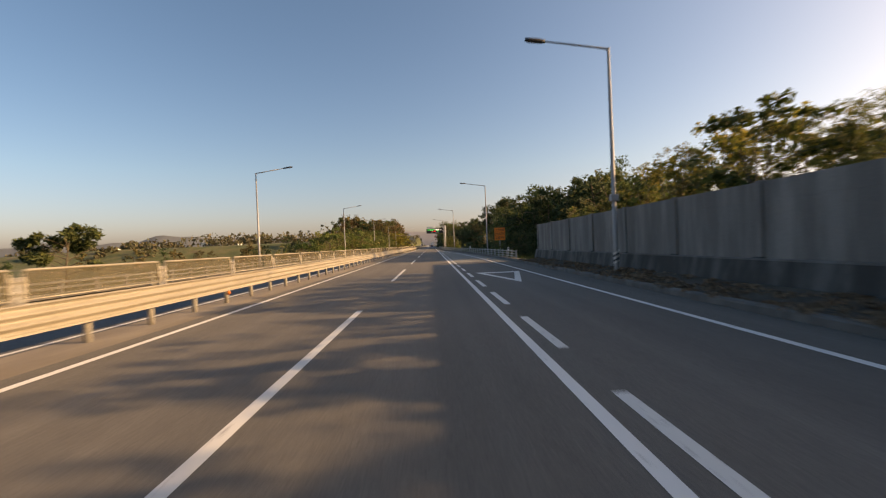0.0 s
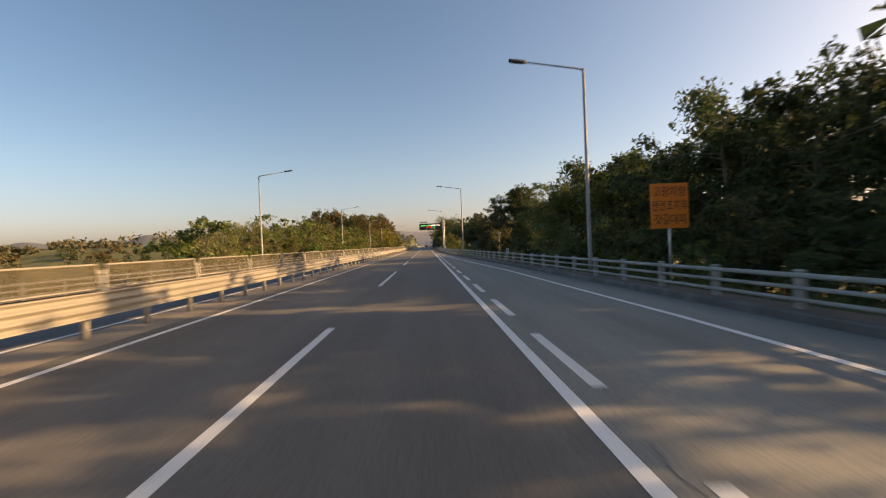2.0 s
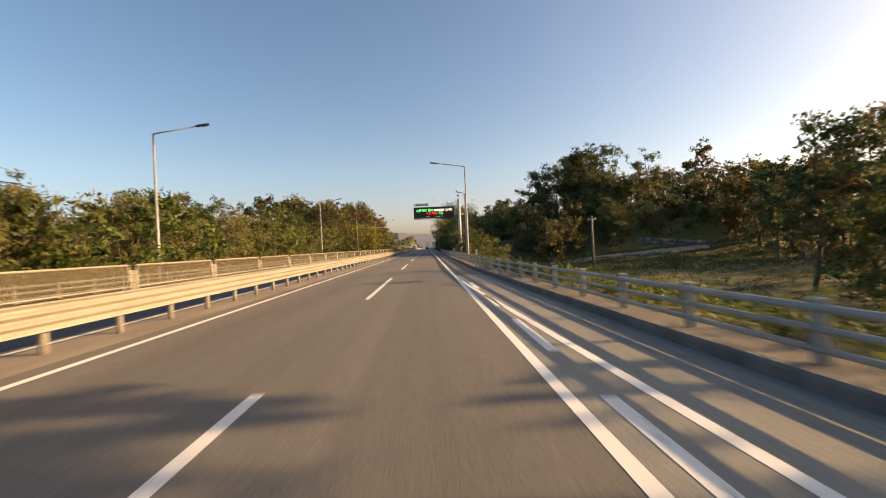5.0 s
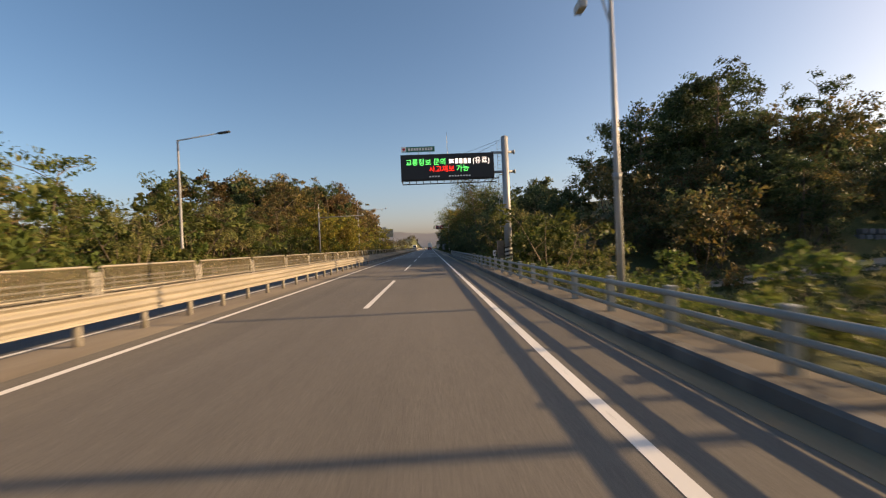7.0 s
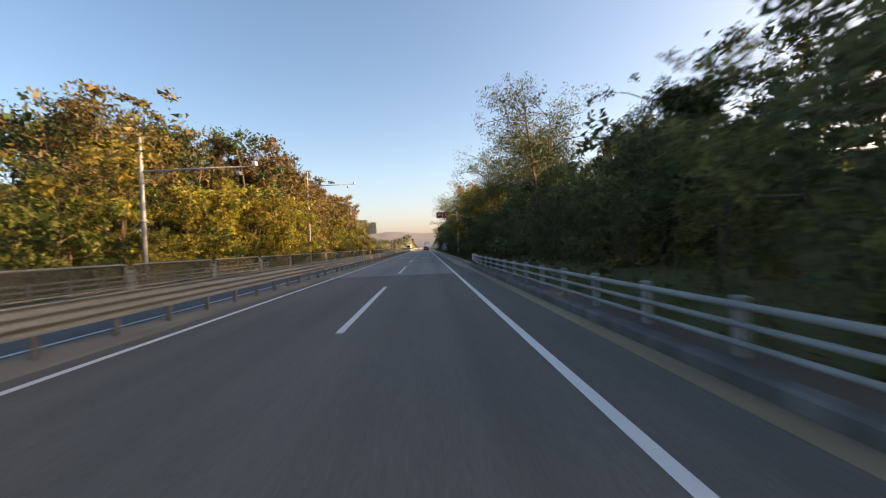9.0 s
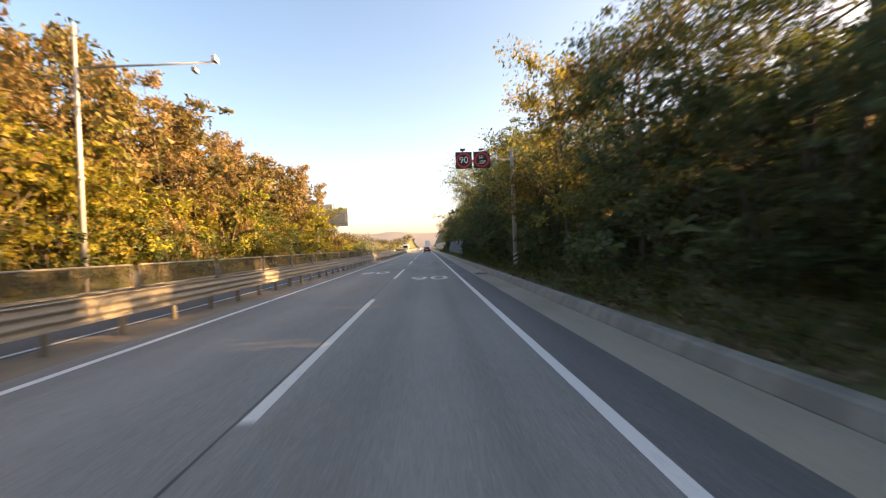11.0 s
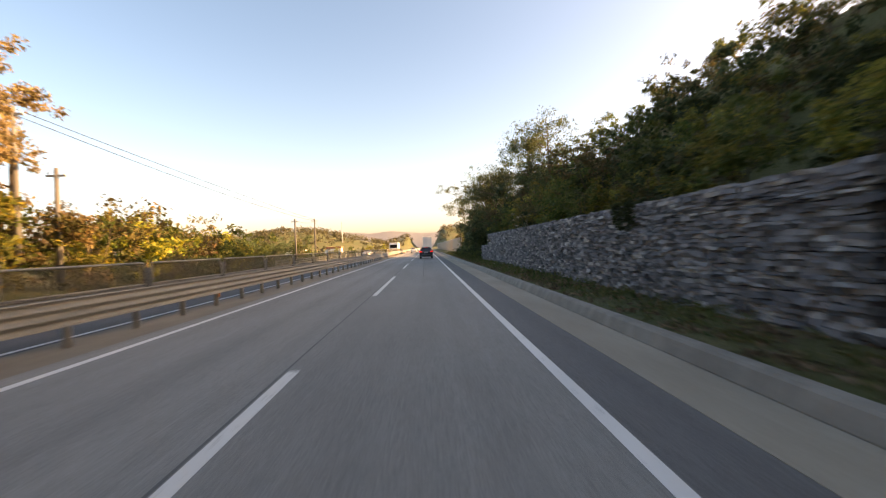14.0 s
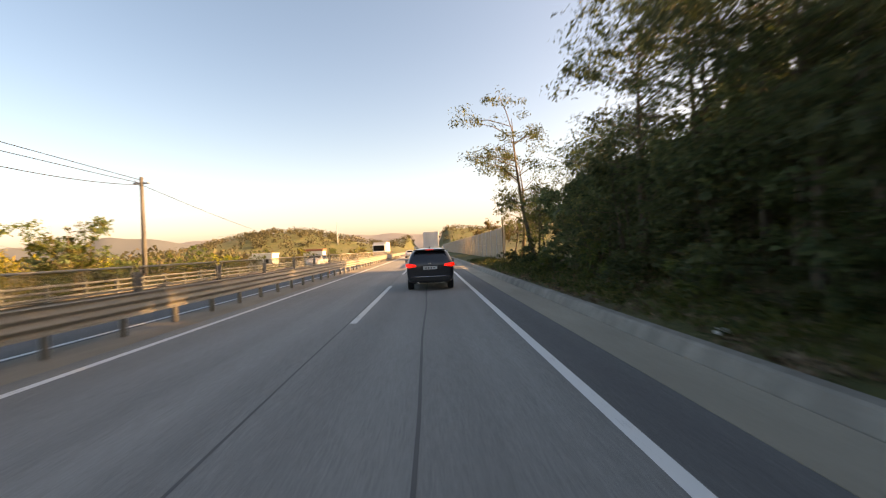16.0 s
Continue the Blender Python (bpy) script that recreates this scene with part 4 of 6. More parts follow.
for x, y, h in ((9.9, 45.2, 0.75), (8.7, 77.9, 0.75), (6.4, 145.1, 0.85), (6.35, 178.6, 0.85)):
    d = thing("delineator", "small white roadside marker plate with a dark arrow", "marker", (x, y, 0.1), group="roadside markers")
    part("post", Geo().tube([(0, 0, 0), (0, 0, h)], 0.025, 6), M["zinc"], d)
    part("plate", Geo().box(-0.095, 0.095, -0.045, -0.03, h - 0.10, h + 0.27, 0.01), M["sign_white"], d)
    g = Geo().add([(-0.06, -0.05, h + 0.085), (0.06, -0.05, h + 0.20), (0.06, -0.05, h + 0.11), (0.0, -0.05, h + 0.085), (0.06, -0.05, h + 0.06), (0.06, -0.05, h - 0.03)], [(0, 3, 2, 1), (0, 5, 4, 3)])
    part("arrow", g, M["black"], d)
box = thing("tarp_box", "small bin wrapped in faded blue tarpaulin on the field", "bin", (16.5, 172.0, height(16.5, 172) - 0.05))
part("body", Geo().box(-0.55, 0.55, -0.5, 0.5, 0, 0.85, 0.12), M["blue"], box)


# ---- stone wall ----
def stone_wall():
    rng = random.Random(11)
    # solid core; its dark colour paints the shade in the joints
    core = setting("stone_wall_core", Geo().sweep([309.5, 345.5], lambda y: [(7.72, -0.2), (7.78, 2.48), (8.6, 2.48), (8.6, -0.2)]).sweep([345.5, 350.4], lambda y: [(7.72, -0.2), (7.76, 1.62), (8.5, 1.62), (8.5, -0.2)]), M["stonegap"], "solid core behind the stacked stones, coloured dark as joint shade", "wall")
    wall = thing("stone_wall", "dry wall of grey split stones in long thin courses", "wall", kind="structure")
    shapes = []
    for k in range(14):
        bm = bmesh.new()
        bmesh.ops.create_cube(bm, size=1)
        bmesh.ops.subdivide_edges(bm, edges=[e for e in bm.edges if abs(e.verts[0].co.y - e.verts[1].co.y) > 0.5], cuts=1)
        for v in bm.verts:
            v.co += Vector((rng.uniform(-0.20, 0.20), rng.uniform(-0.07, 0.07), rng.uniform(-0.16, 0.16)))
        bmesh.ops.recalc_face_normals(bm, faces=bm.faces[:])
        me = bpy.data.meshes.new("stone")
        bm.to_mesh(me)
        bm.free()
        me.materials.append(M["stone"])
        shapes.append(me)
    rest = Geo()
    z = 0.0
    while z < 2.56:
        h = rng.uniform(0.045, 0.105)
        y = 309.5 + rng.uniform(0, 0.3)
        top_end = 345.5 if z > 1.6 else 350.4
        while y < top_end:
            w = rng.uniform(0.15, 0.44) * (1.35 if rng.random() < 0.15 else 1)
            me = rng.choice(shapes)
            m = Matrix.LocRotScale((7.74 + rng.uniform(-0.05, 0.05), y + w / 2, z + h / 2 + rng.uniform(-0.012, 0.012)), Euler((rng.uniform(-0.05, 0.05), 0, rng.uniform(-0.06, 0.06))), (0.24, w * 0.99, h * 0.98))
            if 318.0 < y < 320.6:
                part("stone", me, None, wall).matrix_basis = m
            else:
                rest.add([m @ v.co for v in me.vertices], [tuple(p.vertices) for p in me.polygons])
            y += w
        z += h
    rest_me = bpy.data.meshes.new("stones")
    rest_me.from_pydata(rest.v, [], rest.f)
    rest_me.materials.append(M["stone"])
    st = part("stones", rest_me, None, wall)
    st["kind"] = "stuff"


stone_wall()

# ---- panel fence far ahead on the right ----
M["tan_panel"] = surface("tan_panel", (0.26, 0.205, 0.15), (0.36, 0.29, 0.215), 0.7, coarse=0.8, stretch=(1, 1, 0.2), grain=0.2)
fence = thing("noise_fence", "tan ribbed panel noise fence on steel posts", "fence", kind="structure")
for i in range(45):
    y = 389.8 + i * 4.0
    part("post", Geo().box(8.52, 8.68, y - 0.08, y + 0.08, 0.1, 3.35), M["steel_grey"], fence)
    for j in range(4):
        part("panel", Geo().box(8.56, 8.64, y + 0.085, y + 3.915, 0.3 + j * 0.74, 1.03 + j * 0.74, 0.02), M["tan_panel"], fence)
part("end_post", Geo().tube([(8.45, 389.4, 0), (8.45, 389.4, 4.2)], 0.06, 8), M["dark"], fence)


# ---- trees and shrubs ----
def blade_cloud(rng, centres, radii, count, size, droop=0.3, narrow=0.5, flat=0.0, core=0.0):
    """Many small leaf blades in clumps: vertices and faces as arrays."""
    n = count
    idx = rng.integers(0, len(centres), n)
    c = np.asarray(centres)[idx]
    r = np.asarray(radii)[idx]
    d = rng.normal(size=(n, 3))
    d /= np.linalg.norm(d, axis=1)[:, None]
    rad = rng.random(n) ** 0.45
    inner = np.arange(n) < n * core
    rad[inner] *= 0.7
    p = c + d * (r * rad[:, None])
    s = size * rng.uniform(0.55, 1.35, n)[:, None]
    s[inner] *= 1.55
    u = rng.normal(size=(n, 3)) + d * 0.8
    u[:, 2] -= droop
    u /= np.linalg.norm(u, axis=1)[:, None]
    w = np.cross(u, rng.normal(size=(n, 3)) + np.array([0, 0, 1.5]) * flat)
    w /= np.linalg.norm(w, axis=1)[:, None] + 1e-9
    a = p - u * s * 0.55
    b = p + w * s * narrow * 0.62 + u * s * 0.30
    e = p - w * s * narrow * 0.50 + u * s * 0.52
    v = np.stack([a, b, e], 1).reshape(-1, 3)
    q = np.arange(3 * n).reshape(n, 3)
    return v, q


def crown_mesh(name, v, q, mat):
    me = bpy.data.meshes.new(name)
    me.vertices.add(len(v))
    me.vertices.foreach_set("co", v.astype(np.float32).ravel())
    me.loops.add(q.size)
    me.loops.foreach_set("vertex_index", q.astype(np.int32).ravel())
    me.polygons.add(len(q))
    me.polygons.foreach_set("loop_start", np.arange(0, q.size, q.shape[1], dtype=np.int32))
    me.update(calc_edges=True)
    me.materials.append(mat)
    return me


def grow(seed, tall, spread, bare, limbs, clumps, blades, size, mat, crown="round", droop=0.3, narrow=0.5, multi=1, core=0.2):
    """One tree kind: trunk mesh with limbs, crown mesh. tall and spread in metres; bare: the part of the height without leaves."""
    rng = np.random.default_rng(seed)
    g = Geo()
    ends = []
    for m in range(multi):
        lean = rng.normal(size=2) * (0.05 if multi == 1 else 0.22) * tall
        top = np.array([lean[0], lean[1], tall * 0.93])
        base = np.array([rng.normal() * 0.12 * (multi > 1), rng.normal() * 0.12 * (multi > 1), -0.25])
        bend = rng.normal(size=3) * tall * 0.03
        path = [base + (top - base) * t + bend * math.sin(t * 3.1) for t in (0, 0.2, 0.45, 0.7, 1.0)]
        r = 0.012 * tall / multi ** 0.5 + 0.015
        g.tube(path, [r * 1.25, r, r * 0.75, r * 0.45, r * 0.12], 6 if multi == 1 else 3, False)
        for i in range(limbs):
            t = bare + (0.97 - bare) * (i + rng.random()) / limbs
            p0 = base + (top - base) * t + bend * math.sin(t * 3.1)
            ang = rng.random() * 6.283
            if crown == "round":
                reach = spread * (0.45 + 0.55 * math.sin(math.pi * min(1, (t - bare) / (1 - bare) * 0.85 + 0.18)))
            elif crown == "cone":
                reach = spread * (1.08 - (t - bare) / (1 - bare) * 0.9)
            else:
                reach = spread * (0.35 + 0.65 * t)
            reach *= rng.uniform(0.6, 1.15)
            rise = rng.uniform(0.05, 0.6) * reach
            p2 = p0 + np.array([math.cos(ang) * reach, math.sin(ang) * reach, rise])
            p1 = p0 + (p2 - p0) * 0.5 + np.array([0, 0, reach * 0.08])
            g.tube([p0, p1, p2] if multi == 1 else [p0, p2], [r * 0.42 * (1.1 - t * 0.6), r * 0.26, r * 0.08] if multi == 1 else [r * 0.4, r * 0.1], 3, False)
            ends += [p1 + (p2 - p1) * 0.2, p2, p0 + (p2 - p0) * 0.78 + rng.normal(size=3) * reach * 0.22]
        ends.append(top)
    ends = np.array(ends)
    pick = rng.integers(0, len(ends), clumps)
    cs = ends[pick] + rng.normal(size=(clumps, 3)) * spread * np.array([0.13, 0.13, 0.10])
    rs = spread * rng.uniform(0.10, 0.30, (clumps, 1)) * np.array([1, 1, 0.7])
    v, q = blade_cloud(rng, cs, rs, blades, size, droop, narrow, core=core)
    return g.mesh("trunk", M["bark"], True), crown_mesh("crown", v, q, mat)


KINDS = {}


def kind_of_tree(key, name, label, category, *args, **kw):
    KINDS.setdefault(key, []).append((name, label, category, grow(*args, **kw)))


def kinds(key, count, name, label, category, seed, *args, **kw):
    for i in range(count):
        kind_of_tree(key, name, label, category, seed + i, *args, **kw)


#      key        n  name                label                                                           category seed height spread bare limbs clumps blades leaf
kinds("dark", 4, "broadleaf_tree", "tall dark green broadleaf tree with a full crown", "tree", 10, 10, 3.3, 0.2, 15, 90, 3100, 0.245, M["leaf_dark"])
kinds("mid", 3, "broadleaf_tree", "green broadleaf tree with a loose airy crown", "tree", 20, 9, 3.0, 0.18, 13, 65, 2800, 0.21, M["leaf_mid"])
kinds("gold", 4, "autumn_tree", "tall slender tree with golden brown autumn leaves", "tree", 30, 14, 2.9, 0.10, 20, 140, 6200, 0.205, M["leaf_gold"], crown="cone", core=0.35)
kinds("brown", 3, "browning_tree", "broadleaf tree with leaves turning brown", "tree", 40, 9, 3.2, 0.15, 14, 80, 2500, 0.22, M["leaf_brown"], core=0.35)
kinds("feather", 3, "locust_tree", "young locust tree with feathery drooping leaves", "tree", 50, 6, 2.1, 0.08, 9, 75, 1950, 0.19, M["leaf_olive"], crown="vase", droop=0.9, narrow=0.32, multi=2, core=0.28)
kinds("shrub", 3, "shrub", "dense green roadside shrub", "shrub", 60, 2.6, 1.7, 0.05, 4, 34, 1100, 0.172, M["leaf_mid"], multi=3, core=0.25)
kinds("yellow", 3, "vine_shrub", "yellow-green overgrown shrub with climbing vines", "shrub", 70, 3.4, 2.0, 0.04, 4, 40, 1400, 0.185, M["leaf_yellow"], multi=3, core=0.25)
kinds("darkshrub", 2, "dark_shrub", "dark green shrub in the shade", "shrub", 80, 2.6, 1.8, 0.03, 4, 36, 1100, 0.195, M["leaf_dark"], multi=3)
kinds("rust", 2, "russet_bush", "russet brown rounded field bush", "shrub", 85, 3.2, 2.2, 0.04, 4, 44, 1500, 0.18, M["leaf_brown"], multi=3)
kinds("thin", 2, "slender_tree", "thin tree with sparse drooping foliage", "tree", 90, 9, 2.2, 0.35, 16, 46, 1500, 0.24, M["leaf_mid"], crown="vase", droop=0.8, narrow=0.32)
kinds("pine", 1, "pine_tree", "spreading pine tree with layered needle clumps", "tree", 95, 8, 2.1, 0.58, 12, 26, 5200, 0.34, M["needle"], narrow=0.22)
kinds("near", 3, "roadside_tree", "roadside tree with fine dark green leaves over the shoulder", "tree", 110, 11, 3.8, 0.2, 18, 120, 6600, 0.17, M["leaf_shade"], narrow=0.45, droop=0.5)
kinds("airy", 3, "roadside_tree", "airy roadside tree with loose green foliage", "tree", 115, 11, 3.6, 0.3, 18, 80, 4400, 0.17, M["leaf_shade"], narrow=0.4, droop=0.7, crown="vase")
kinds("leafy", 2, "roadside_tree", "leafy locust tree hanging over the shoulder", "tree", 180, 11, 3.9, 0.2, 20, 130, 6600, 0.17, M["leaf_shade"], narrow=0.4, droop=0.8)
kinds("canopy", 3, "locust_tree", "tall locust tree with thin sprays of fine leaves against the sky", "tree", 140, 14, 4.0, 0.42, 26, 260, 6400, 0.185, M["leaf_mid"], narrow=0.4, droop=0.6, crown="vase", core=0.0)
kinds("thicket", 3, "thicket", "dense dark green thicket of saplings and vines", "shrub", 120, 5.5, 3.0, 0.03, 5, 70, 2000, 0.215, M["leaf_shade"], multi=4, core=0.3)
kinds("undergrowth", 2, "undergrowth", "dark tangled undergrowth of the roadside wood", "shrub", 150, 5.5, 3.2, 0.03, 3, 60, 1300, 0.38, M["leaf_shade"], multi=2, core=0.3)
kinds("vine", 3, "vine_thicket", "yellow-green vines climbing over tall bushes", "shrub", 125, 6.5, 2.7, 0.03, 5, 75, 2900, 0.22, M["leaf_yellow"], multi=3, core=0.35)
kinds("yellowtree", 2, "autumn_tree", "roadside tree with yellowing leaves", "tree", 130, 10, 3.4, 0.2, 15, 62, 3200, 0.21, M["leaf_amber"], core=0.0)
kinds("far", 4, "broadleaf_tree", "dark green tree of the wooded hill", "tree", 160, 10, 3.6, 0.15, 8, 80, 1800, 0.42, M["leaf_dark"])
kinds("farbrown", 2, "browning_tree", "browning tree of the wooded hill", "tree", 170, 9, 3.4, 0.15, 8, 70, 1700, 0.40, M["leaf_brown"])
BUILT = {}
place_rng = random.Random(5)


def plant(key, x, y, size, group, sink=0.1, z=None):
    """size: its height in metres."""
    i = place_rng.randrange(len(KINDS[key]))
    name, label, category, (tm, cm) = KINDS[key][i]
    native = {"dark": 10, "mid": 9, "gold": 14, "brown": 9, "feather": 6, "shrub": 2.6, "yellow": 3.4, "darkshrub": 2.6, "rust": 3.2, "thin": 9, "pine": 8, "near": 11, "airy": 11, "thicket": 5.5, "undergrowth": 5.5, "canopy": 14, "leafy": 11, "far": 10, "farbrown": 9, "vine": 6.5, "yellowtree": 10}[key]
    s = size / native
    wide = s * place_rng.uniform(0.88, 1.15)
    m = Matrix.LocRotScale((x, y, (height(x, y) if z is None else z) - sink), Euler((0, 0, place_rng.uniform(0, 6.28))), (wide, wide, s))
    ob = new(name)
    ob.matrix_basis = m
    tagged(ob, label, category, group)
    if category == "shrub":
        part("stem", tm, None, ob)["kind"] = "stuff"
    else:
        part("trunk", tm, None, ob)
    part("crown", cm, None, ob)
    return ob


def scatter(keys, n, x0, x1, y0, y1, h0, h1, group, rise=0.0):
    """n plants in a patch; rise adds height with the distance from x0."""
    for i in range(n):
        y = y0 + (y1 - y0) * (i + place_rng.random()) / n
        u = place_rng.random()
        x = x0 + (x1 - x0) * u
        plant(place_rng.choice(keys), x, y, place_rng.uniform(h0, h1) + rise * u, group)


# bank above the panel wall
W1 = "plants on the bank above the panel wall"
scatter(["feather", "shrub", "feather", "yellow"], 30, 12.2, 14.5, -4, 23, 1.9, 2.9, W1)
scatter(["shrub", "feather"], 10, 12.0, 13.2, 20, 34, 0.9, 1.6, W1)
scatter(["feather", "yellow", "brown", "mid"], 26, 15, 19.5, -4, 20, 2.3, 3.3, W1)
scatter(["feather", "shrub", "thicket"], 12, 13.0, 18, 20, 36, 1.3, 1.9, W1)
scatter(["dark", "brown"], 14, 20, 27, -4, 16, 2.0, 3.0, W1)
# dark wood beside the railing
W2 = "trees of the dark wood beside the railing"
scatter(["dark", "dark", "mid"], 20, 16.5, 21.0, 57, 97, 9.0, 10.8, W2)
scatter(["near"], 3, 18.0, 21.0, 94, 101, 10.5, 11.8, W2)
scatter(["far", "far", "dark"], 18, 24.0, 34.0, 50, 108, 11.0, 13.4, W2)
scatter(["thicket", "feather", "darkshrub"], 26, 12.5, 16.5, 50, 102, 2.6, 4.4, W2)
scatter(["darkshrub", "thicket"], 10, 16, 24, 44, 60, 3.0, 4.5, W2)
scatter(["dark", "far"], 14, 19, 30, 43, 60, 9.6, 11.2, W2)
scatter(["dark"], 4, 20, 27, 36, 44, 7.0, 8.5, W2)
scatter(["undergrowth"], 10, 18, 28, 38, 60, 4.5, 6.0, W2)
scatter(["dark"], 14, 20.5, 25.5, 55, 98, 10.9, 12.0, W2)
# round the field
W3 = "trees round the field"
scatter(["dark", "brown"], 8, 40, 56, 134, 160, 9.0, 12.0, W3)
scatter(["shrub"], 6, 12, 18, 104, 118, 1.4, 2.2, W3)
scatter(["dark", "mid"], 4, 21.5, 26, 117, 126, 7.2, 8.2, W3)
scatter(["dark", "dark", "brown"], 6, 28, 36, 126, 138, 11.0, 13.6, W3)
scatter(["dark", "dark", "brown"], 14, 27, 43, 200, 222, 11, 14.0, W3)
scatter(["dark", "far", "brown"], 14, 44, 74, 196, 222, 7, 9.5, W3)
scatter(["thicket", "undergrowth", "undergrowth"], 24, 34, 72, 187, 199, 3.5, 5.5, W3)
scatter(["far", "far", "farbrown"], 14, 28, 64, 218, 240, 8, 11.0, W3)
scatter(["thicket", "rust"], 18, 24, 48, 193, 206, 4.0, 6.5, W3)
scatter(["dark"], 5, 34, 42, 198, 208, 11.5, 13.5, W3)
plant("dark", 50.0, 200.0, 12.5, W3)
scatter(["dark", "brown", "thicket"], 12, 26, 40, 186, 198, 5.5, 8.0, W3)
scatter(["thicket", "darkshrub", "rust"], 10, 42, 66, 186, 192, 2.6, 4.0, W3)
scatter(["mid", "dark"], 6, 33, 44, 118, 134, 9.0, 11.0, W3)
scatter(["far", "farbrown", "far"], 14, 62, 110, 196, 250, 9, 12, W3)
# mostly out of view: row added to cast shade over the field
scatter(["far", "far", "farbrown"], 18, 54, 68, 150, 192, 11.0, 14.0, W3)
scatter(["rust", "brown"], 7, 19, 27, 186, 198, 3.6, 5.6, W3)
scatter(["thicket", "thicket", "rust"], 14, 22, 42, 185, 196, 3.0, 5.0, W3)
scatter(["feather", "feather", "shrub"], 14, 9.0, 15, 163, 184, 2.0, 3.2, W3)
scatter(["shrub"], 14, 7.2, 10, 128, 176, 0.7, 1.2, W3)
scatter(["shrub", "darkshrub"], 22, 9.9, 14, 46, 126, 0.8, 1.5, W3)
plant("rust", 26.5, 185.0, 7.0, W3)
plant("rust", 23.5, 183.0, 5.6, W3)
plant("shrub", 10.6, 158.0, 2.8, W3)
# roadside wood in the cutting
W4 = "trees of the roadside wood"
scatter(["feather", "feather", "thicket"], 15, 7.9, 10.5, 184, 216, 3.2, 5.4, W4)
plant("thin", 8.5, 189.5, 6.6, W4)
scatter(["shrub", "feather", "feather"], 12, 8.6, 12, 173, 187, 3.2, 5.0, W4)
scatter(["thicket", "dark", "airy"], 16, 10, 16, 192, 226, 5.5, 8.0, W4)
scatter(["canopy"], 11, 9.6, 14.0, 222, 253, 11.0, 13.0, W4)
scatter(["near", "near", "airy"], 13, 9.2, 12.0, 266, 291, 8.8, 10.6, W4)
scatter(["canopy"], 5, 8.4, 10.4, 294, 310, 11.0, 13.2, W4)
# deep, mostly hidden undergrowth, added here and below to block low sun
scatter(["undergrowth"], 34, 17.0, 26.0, 214, 312, 5.0, 6.2, W4)
scatter(["near"], 4, 11.0, 12.2, 275, 288, 11.2, 12.4, W4)
scatter(["canopy"], 2, 10.8, 12.4, 306, 313, 7.5, 8.5, W4)
scatter(["thicket"], 9, 10.5, 14.5, 206, 236, 3.0, 3.9, W4)
scatter(["thicket"], 5, 10.5, 14.5, 236, 249, 4.4, 5.4, W4)
scatter(["thicket"], 5, 11.0, 14.5, 249, 263, 4.2, 5.2, W4)
scatter(["thicket"], 10, 11.0, 15.5, 262, 290, 5.5, 8.0, W4)
scatter(["thicket"], 6, 10.5, 14.0, 290, 309, 4.4, 5.8, W4)
scatter(["undergrowth"], 20, 12.0, 18.0, 210, 264, 3.6, 4.4, W4)
scatter(["undergrowth"], 9, 19.0, 26.0, 220, 246, 6.0, 7.5, W4)
scatter(["undergrowth"], 24, 12.0, 18.0, 262, 309, 4.5, 6.0, W4)
scatter(["airy", "near"], 3, 9.6, 11.2, 243, 250, 8.2, 9.2, W4)
scatter(["airy"], 2, 9.8, 11.4, 286, 292, 9.4, 10.4, W4)
scatter(["yellowtree"], 6, 8.4, 10.2, 250, 262, 8.5, 10.5, W4)
scatter(["dark", "near"], 6, 13, 20, 276, 291, 8.0, 9.5, W4)
scatter(["thicket", "thicket", "feather"], 16, 8.4, 10.8, 206, 236, 2.4, 3.5, W4)
scatter(["thicket", "thicket", "feather"], 8, 8.4, 10.8, 236, 249, 3.6, 4.8, W4)
scatter(["thicket", "thicket", "feather"], 8, 8.6, 10.8, 249, 263, 3.6, 4.6, W4)
scatter(["thicket", "thicket", "feather"], 26, 8.4, 10.8, 262, 309, 3.4, 6.2, W4)
scatter(["darkshrub", "shrub"], 36, 7.5, 8.6, 222, 308, 0.9, 1.8, W4)
# slope above the stone wall
W5 = "plants on the slope above the stone wall"
scatter(["darkshrub", "yellow", "shrub", "rust"], 42, 8.7, 11.5, 310, 350, 1.1, 2.1, W5)
scatter(["rust", "shrub", "darkshrub", "yellow"], 58, 11.5, 17.0, 308, 354, 1.8, 3.0, W5)
scatter(["darkshrub", "rust", "shrub"], 34, 16.5, 23, 302, 366, 2.2, 3.4, W5)
scatter(["darkshrub", "thicket", "darkshrub"], 9, 8.7, 11.0, 345, 353, 1.6, 2.8, W5)
# clump past the stone wall
scatter(["rust", "shrub", "darkshrub", "yellow"], 16, 9.2, 13.5, 328, 350, 2.2, 3.4, W5)
scatter(["brown", "mid"], 5, 14, 20, 330, 352, 4.0, 5.5, W5)
W6 = "trees of the clump past the stone wall"
scatter(["leafy", "airy", "leafy"], 9, 9.2, 12.0, 353, 366, 8.5, 11.0, W6)
scatter(["leafy", "airy"], 4, 9.5, 12.0, 366, 376, 6.0, 7.5, W6)
scatter(["dark", "near"], 9, 12, 20, 352, 372, 8, 10.5, W6)
scatter(["leafy", "near"], 4, 11.6, 14.5, 346, 352, 8.5, 10.0, W6)
# filler undergrowth added behind the clump to keep the guardrail in shade
scatter(["undergrowth"], 26, 12, 24, 351, 384, 4.5, 6.5, W6)
scatter(["thicket", "feather", "thicket"], 14, 8.4, 10.5, 352, 374, 2.6, 4.4, W6)
scatter(["darkshrub", "shrub", "darkshrub"], 22, 7.3, 8.6, 351, 384, 0.8, 1.7, W6)
scatter(["canopy", "feather"], 3, 8.8, 10.5, 376, 388, 4.0, 5.5, W6)
scatter(["thicket", "darkshrub"], 9, 8.8, 11.5, 350.5, 357, 2.0, 3.0, W6)
